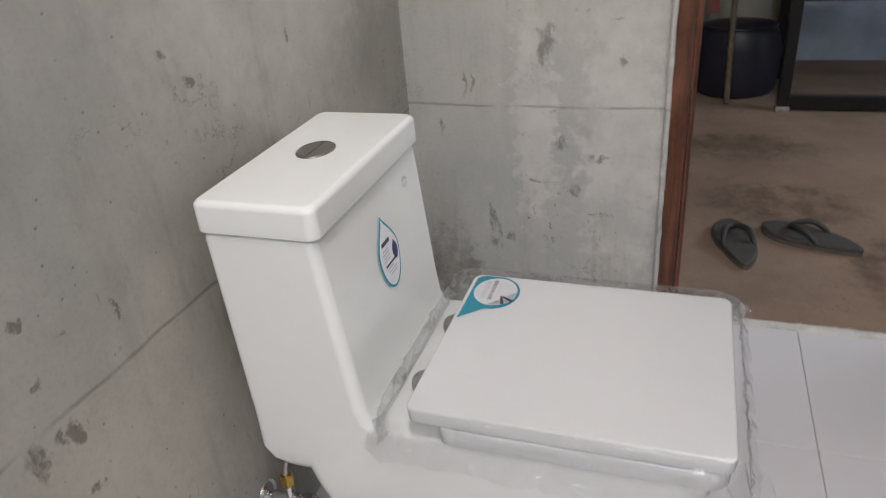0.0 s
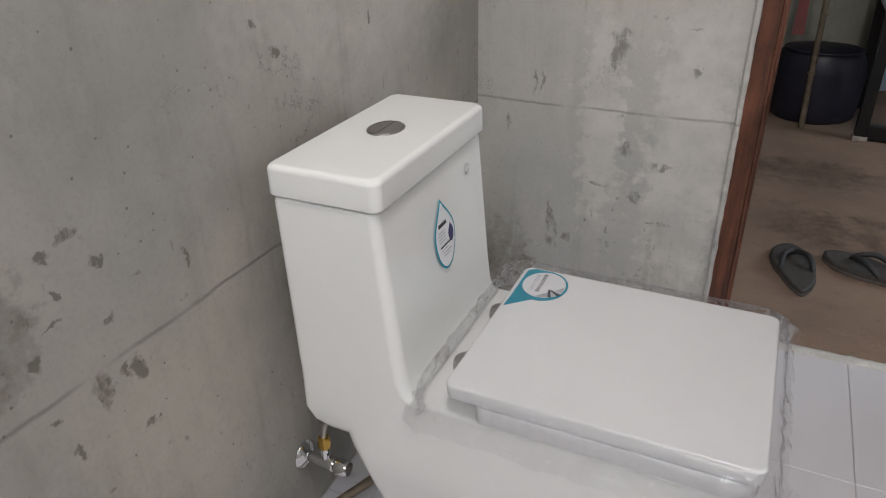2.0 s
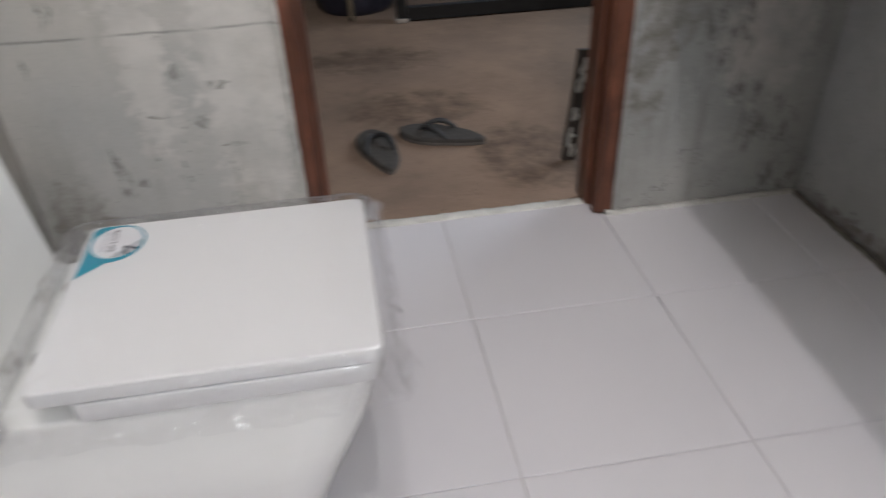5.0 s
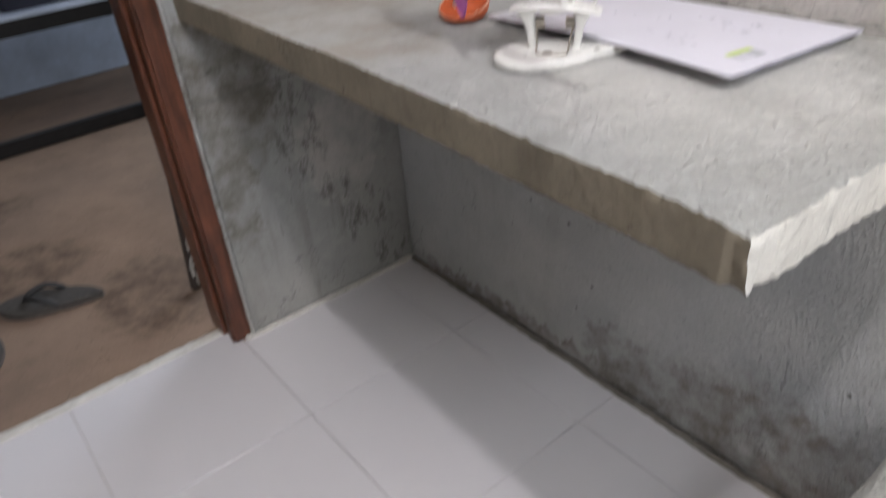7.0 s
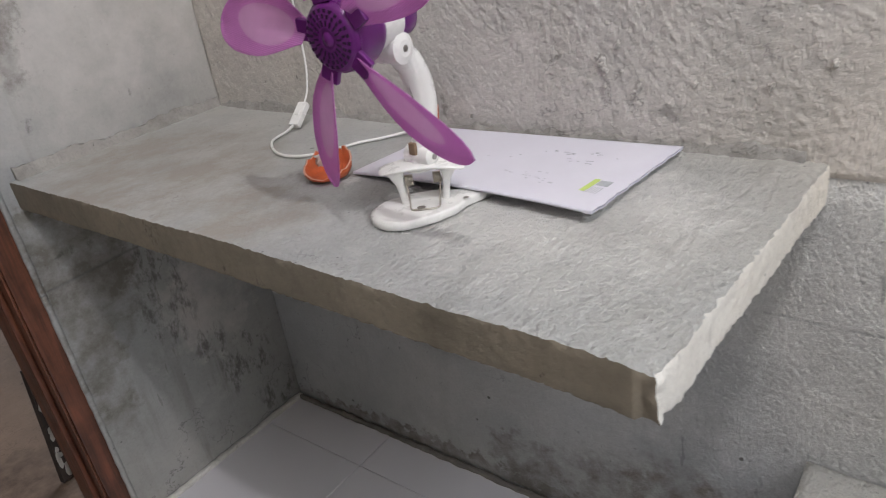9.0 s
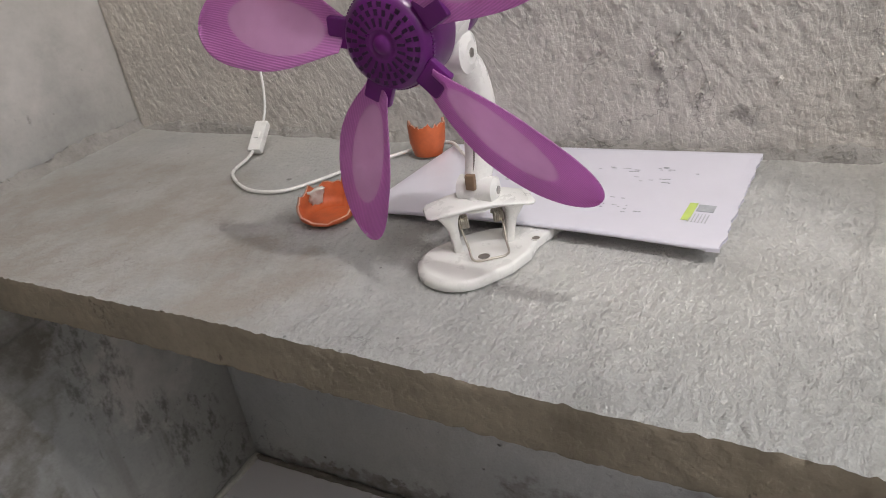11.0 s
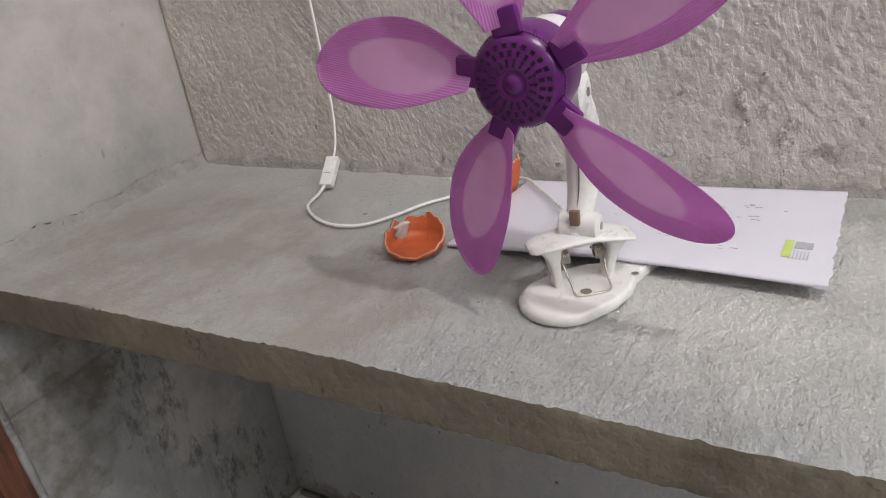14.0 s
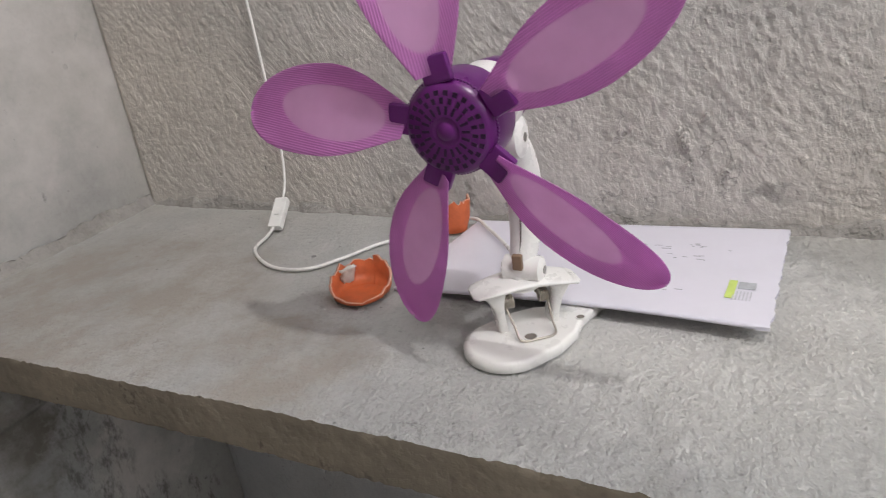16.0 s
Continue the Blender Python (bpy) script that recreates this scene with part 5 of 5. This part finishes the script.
one = pipe_piece("pipe_piece", (1.372, 1.090, 0.8225), 0.038, 0.031, 3, 0, 360, (0, 0, 0), "broken orange plastic pipe end with jagged rim")
bm = grid_box((-0.009, -0.0005, 0.0), (0.009, 0.0035, 0.022), (0.003, 0.002, 0.003))
for v in bm.verts:
    v.co += Vector((0.006 * noise.noise(v.co * 170), 0.002 * noise.noise(v.co * 200 + Vector((3, 1, 2))), 0.004 * noise.noise(v.co * 150)))
patch = part("mortar_patch", bm, WHITE_GROUT, one, "white mortar smear")
patch.matrix_local = pose(0.013, 0.0262, 0.006, 14, 0, -27)
pipe_piece("pipe_piece", (1.570, 1.058, 0.8225), 0.026, 0.044, 8, 100, 215, (0, 6, 0), "upright curved shard of orange plastic pipe")

# ---- the outer room ----
structure("ground", (-3.0, YB + 0.060, -0.06), (4.5, 5.0, -0.004), CEMENT, "dusty reddish-brown cement floor of the next room", "floor")
structure("outer_wall_north", (-3.0, 4.30, -0.004), (4.5, 4.42, TOP), PLASTER, "dull olive-grey plastered wall", "wall")
structure("outer_wall_west", (-1.42, 1.80, -0.004), (-1.30, 4.30, TOP), PLASTER, "dull plastered wall", "wall")
structure("outer_wall_south", (-1.30, 1.80, -0.004), (XA - 0.12, 1.92, TOP), PLASTER, "dull plastered wall", "wall")
structure("outer_wall_south_right", (XC + 0.12, 1.80, -0.004), (3.0, 1.92, TOP), PLASTER, "dull plastered wall", "wall")
for name, lo, hi in (("outer_wall_east", (3.0, 1.80, -0.004), (3.12, 2.4, TOP)), ("outer_wall_east_far", (3.0, 3.6, -0.004), (3.12, 4.30, TOP)),
                     ("outer_wall_east_low", (3.0, 2.4, -0.004), (3.12, 3.6, 0.95)), ("outer_wall_east_top", (3.0, 2.4, 2.05), (3.12, 3.6, TOP))):
    structure(name, lo, hi, PLASTER, "dull plastered wall round a window opening", "wall")
structure("outer_ceiling", (-1.42, 1.80, TOP), (3.12, 4.42, TOP + 0.12), PLASTER, "bare concrete ceiling", "ceiling")

# black steel rack
rack = holder("steel_rack", pose(0.77, 3.38, -0.004), "black painted steel rack with a low frame", "rack")
for x in (0.0, 1.30):
    for y in (0.0, 0.42):
        bm = box((x, y, 0.018), (x + 0.045, y + 0.045, 1.60), 0.003)
        leg = part("leg", bm, BLACK_STEEL, rack)
        if y == 0.0:
            part("foot_cap", box((x - 0.006, y - 0.008, 0.0), (x + 0.05, y + 0.05, 0.020), 0.005), CAP, leg, "dirty beige foot cap")
for z in (0.006, 0.44, 1.1):
    part("front_rail", box((0.045, 0.004, z), (1.30, 0.041, z + 0.058), 0.003), BLACK_STEEL, rack)
    if z > 0.1:
        part("rear_rail", box((0.045, 0.424, z), (1.30, 0.461, z + 0.058), 0.003), BLACK_STEEL, rack)
for z in (0.50, 1.16):
    part("shelf", box((0.0, 0.0, z), (1.345, 0.465, z + 0.016), 0.002), BLUE_SHEET, rack, "blue-grey sheet shelf")
tagged(part("storage_tub", loft([round_rect(1.08, 1.56, 3.44, 3.78, 0.513, (0.03,) * 4), round_rect(1.05, 1.60, 3.42, 3.81, 0.62, (0.03,) * 4), round_rect(1.03, 1.61, 3.41, 3.82, 0.625, (0.03,) * 4), round_rect(1.03, 1.61, 3.41, 3.82, 0.64, (0.03,) * 4)]), BAG), "dark plastic tub on the rack shelf", "tub")
tagged(part("blue_panel", box((0.90, 4.20, 0.0), (2.6, 4.215, 1.5), 0.003), BLUE_SHEET), "blue-grey sheet leaning flat by the far wall", "panel")
# round dark bag
bm = loft([[(0.605 + r * 1.0 * math.cos(2 * math.pi * k / 36) * (1 + 0.04 * math.sin(3 * k)), 3.66 + r * 0.8 * math.sin(2 * math.pi * k / 36), z) for k in range(36)]
           for r, z in ((0.150, -0.003), (0.168, 0.02), (0.180, 0.10), (0.180, 0.20), (0.168, 0.275), (0.135, 0.305), (0.06, 0.315), (0.01, 0.316))])
for v in bm.verts:
    v.co += Vector((noise.noise(v.co * 9), noise.noise(v.co * 9 + Vector((2, 2, 2))), 0)) * 0.010
bin_ = holder("round_bin", pose(0, 0, 0), "dark blue-black round plastic bin on the floor", "bin")
part("bin_body", bm, BAG, bin_)
part("bin_rim", tube([(0.605 + 0.150 * math.cos(2 * math.pi * k / 40), 3.66 + 0.12 * math.sin(2 * math.pi * k / 40), 0.296) for k in range(41)], 0.007, 8), BAG, bin_)
bm = tube([(0.575, 3.455, 0.006), (0.570, 3.475, 0.20), (0.566, 3.50, 0.46), (0.556, 3.56, 1.0), (0.545, 3.66, 1.9)], 0.0125, 12)
pole = tagged(part("pole", bm, RUSTY), "thin grimy metal pole leaning by the bin", "pole")
for z, y in ((0.232, 3.478), (0.462, 3.500)):
    bm = lathe([(0.0135, -0.006), (0.0160, -0.004), (0.0160, 0.004), (0.0135, 0.006)], 16)
    bmesh.ops.translate(bm, verts=bm.verts, vec=(0.569, y, z))
    part("pole_collar", bm, RUSTY, pole)
bm = loft([[(0.468, 3.80, 0.318), (0.520, 3.80, 0.318), (0.520, 3.806, 0.318), (0.468, 3.806, 0.318)], [(0.476, 3.85, 0.62), (0.505, 3.85, 0.62), (0.505, 3.856, 0.62), (0.476, 3.856, 0.62)], [(0.482, 3.9, 1.25), (0.497, 3.9, 1.25), (0.497, 3.906, 1.25), (0.482, 3.906, 1.25)]])
tagged(part("dustpan_handle", bm, RED), "dark red plastic handle standing on the bin", "handle")


def slipper(m, label):
    """A flip-flop: layered sole, Y strap and toe post."""
    ob = holder("slipper", m, label, "slipper", "pair of slippers")
    outline = []
    for k in range(44):
        a = 2 * math.pi * k / 44
        u = math.copysign(abs(math.cos(a)) ** 0.72, math.cos(a))
        w = 0.041 + 0.009 * u - 0.007 * math.cos(2 * a)
        outline.append((0.138 * u, w * math.sin(a) * (1.0 + 0.12 * (u > 0)) + 0.006 * math.sin(u * 2.5)))
    part("outsole", loft([[(x, y, 0.0) for x, y in outline], [(x * 1.01, y * 1.03, 0.010) for x, y in outline]]), EDGE, ob, "pale worn sole edge")
    part("footbed", loft([[(x, y, 0.010) for x, y in outline], [(x, y, 0.019) for x, y in outline], [(x * 0.95, y * 0.92, 0.022) for x, y in outline]]), SOLE, ob)
    for side in (1, -1):
        line = smooth_path([(0.068, 0.0, 0.022), (0.052, side * 0.010, 0.038), (0.015, side * 0.032, 0.045), (-0.020, side * 0.040, 0.030), (-0.032, side * 0.041, 0.018)], 7)
        bm = tube(line, lambda t: 0.0045 + 0.0035 * math.sin(t * math.pi), 10)
        part("strap", bm, RUBBER, ob)
    return ob


slipper(pose(0.578, 2.145, -0.0035, 0, 0, 97), "dusty black rubber flip-flop on the cement floor")
slipper(pose(0.775, 2.205, -0.0035, 0, 0, 150), "dusty black rubber flip-flop lying at an angle")

# splashed board by the frame
bm = box((-0.019, -0.008, 0.0), (0.019, 0.008, 0.315), 0.002)
stick = part("splashed_board", bm, SPLASH)
stick.matrix_world = pose(1.106, 1.985, -0.002, -3, 7, 12)
tagged(stick, "dark wooden offcut splashed with white paint by the frame", "offcut")
rng = random.Random(4)
for k in range(16):
    z = rng.uniform(0.01, 0.29)
    w, h = rng.uniform(0.004, 0.014), rng.uniform(0.004, 0.022)
    x = rng.uniform(-0.018 + w, 0.018 - w)
    pts = [(x + w * math.cos(a) * rng.uniform(0.6, 1.1), z + h * math.sin(a) * rng.uniform(0.6, 1.1)) for a in [2 * math.pi * i / 9 for i in range(9)]]
    blob = part("paint_splash", plate(pts, 0, 0.0008), WHITE_GROUT, stick)
    blob.matrix_local = Matrix(((1, 0, 0, 0), (0, 0, -1, -0.0081), (0, 1, 0, 0), (0, 0, 0, 1)))

# ---- floor, tile by tile ----
floor = tagged(part("floor", box((XA - 0.05, YS - 0.05, -0.06), (XC + 0.05, YB + 0.056, -0.0035)), GROUT), "floor of large pale lilac-white ceramic tiles with thin joints", "floor", kind="structure")
JX, JY, TSZ = 0.698, 1.347, 0.40
shapes = {}


def tile_mesh(w, d):
    key = (round(w, 3), round(d, 3))
    if key not in shapes:
        bm = box((-w / 2, -d / 2, -0.012), (w / 2, d / 2, 0.0), 0.0012, 1)
        me = bpy.data.meshes.new("tile")
        bm.to_mesh(me)
        bm.free()
        me.materials.append(TILE)
        shapes[key] = me
    return shapes[key]


for i in range(-4, 4):
    for j in range(-7, 2):
        x0, x1 = max(JX + i * TSZ, XA + 0.004) + 0.0008, min(JX + (i + 1) * TSZ, XC - 0.008) - 0.0008
        y0, y1 = max(JY + j * TSZ, YS) + 0.0008, min(JY + (j + 1) * TSZ, YB + 0.055) - 0.0008
        if x1 - x0 < 0.02 or y1 - y0 < 0.02:
            continue
        if y1 > YB and (x1 < 0.42 or x0 > 1.08):
            y1 = YB - 0.006
        t_ = new("tile", tile_mesh(x1 - x0, y1 - y0))
        t_.parent = floor
        t_.location = ((x0 + x1) / 2, (y0 + y1) / 2, random.uniform(-0.0004, 0.0004))

# pale grout along the threshold and the wall foot
for name, lo, hi, step in (("threshold_grout", (0.418, YB + 0.053, -0.010), (1.080, YB + 0.080, 0.004), (0.015, 0.008, 0.006)), ("foot_grout", (1.125, YB - 0.015, -0.006), (XC - 0.004, YB - 0.001, 0.008), (0.015, 0.005, 0.006)),
                     ("foot_grout", (1.105, YB - 0.012, -0.006), (1.130, YB + 0.010, 0.012), (0.006, 0.006, 0.006))):
    bm = grid_box(lo, hi, step)
    for v in bm.verts:
        v.co += Vector((0, noise.noise(v.co * 50), noise.noise(v.co * 60 + Vector((1, 2, 3))))) * 0.003
    part(name, bm, WHITE_GROUT, floor, "ragged white grout edge")
bm = grid_box((XC - 0.016, 0.44, -0.006), (XC - 0.004, YB - 0.012, 0.007), (0.004, 0.008, 0.006))
for v in bm.verts:
    v.co += Vector((noise.noise(v.co * 40), 0, noise.noise(v.co * 50 + Vector((1, 2, 3))))) * 0.004
part("wall_foot_mortar", bm, DIRT, floor, "dirty mortar along the wall foot")
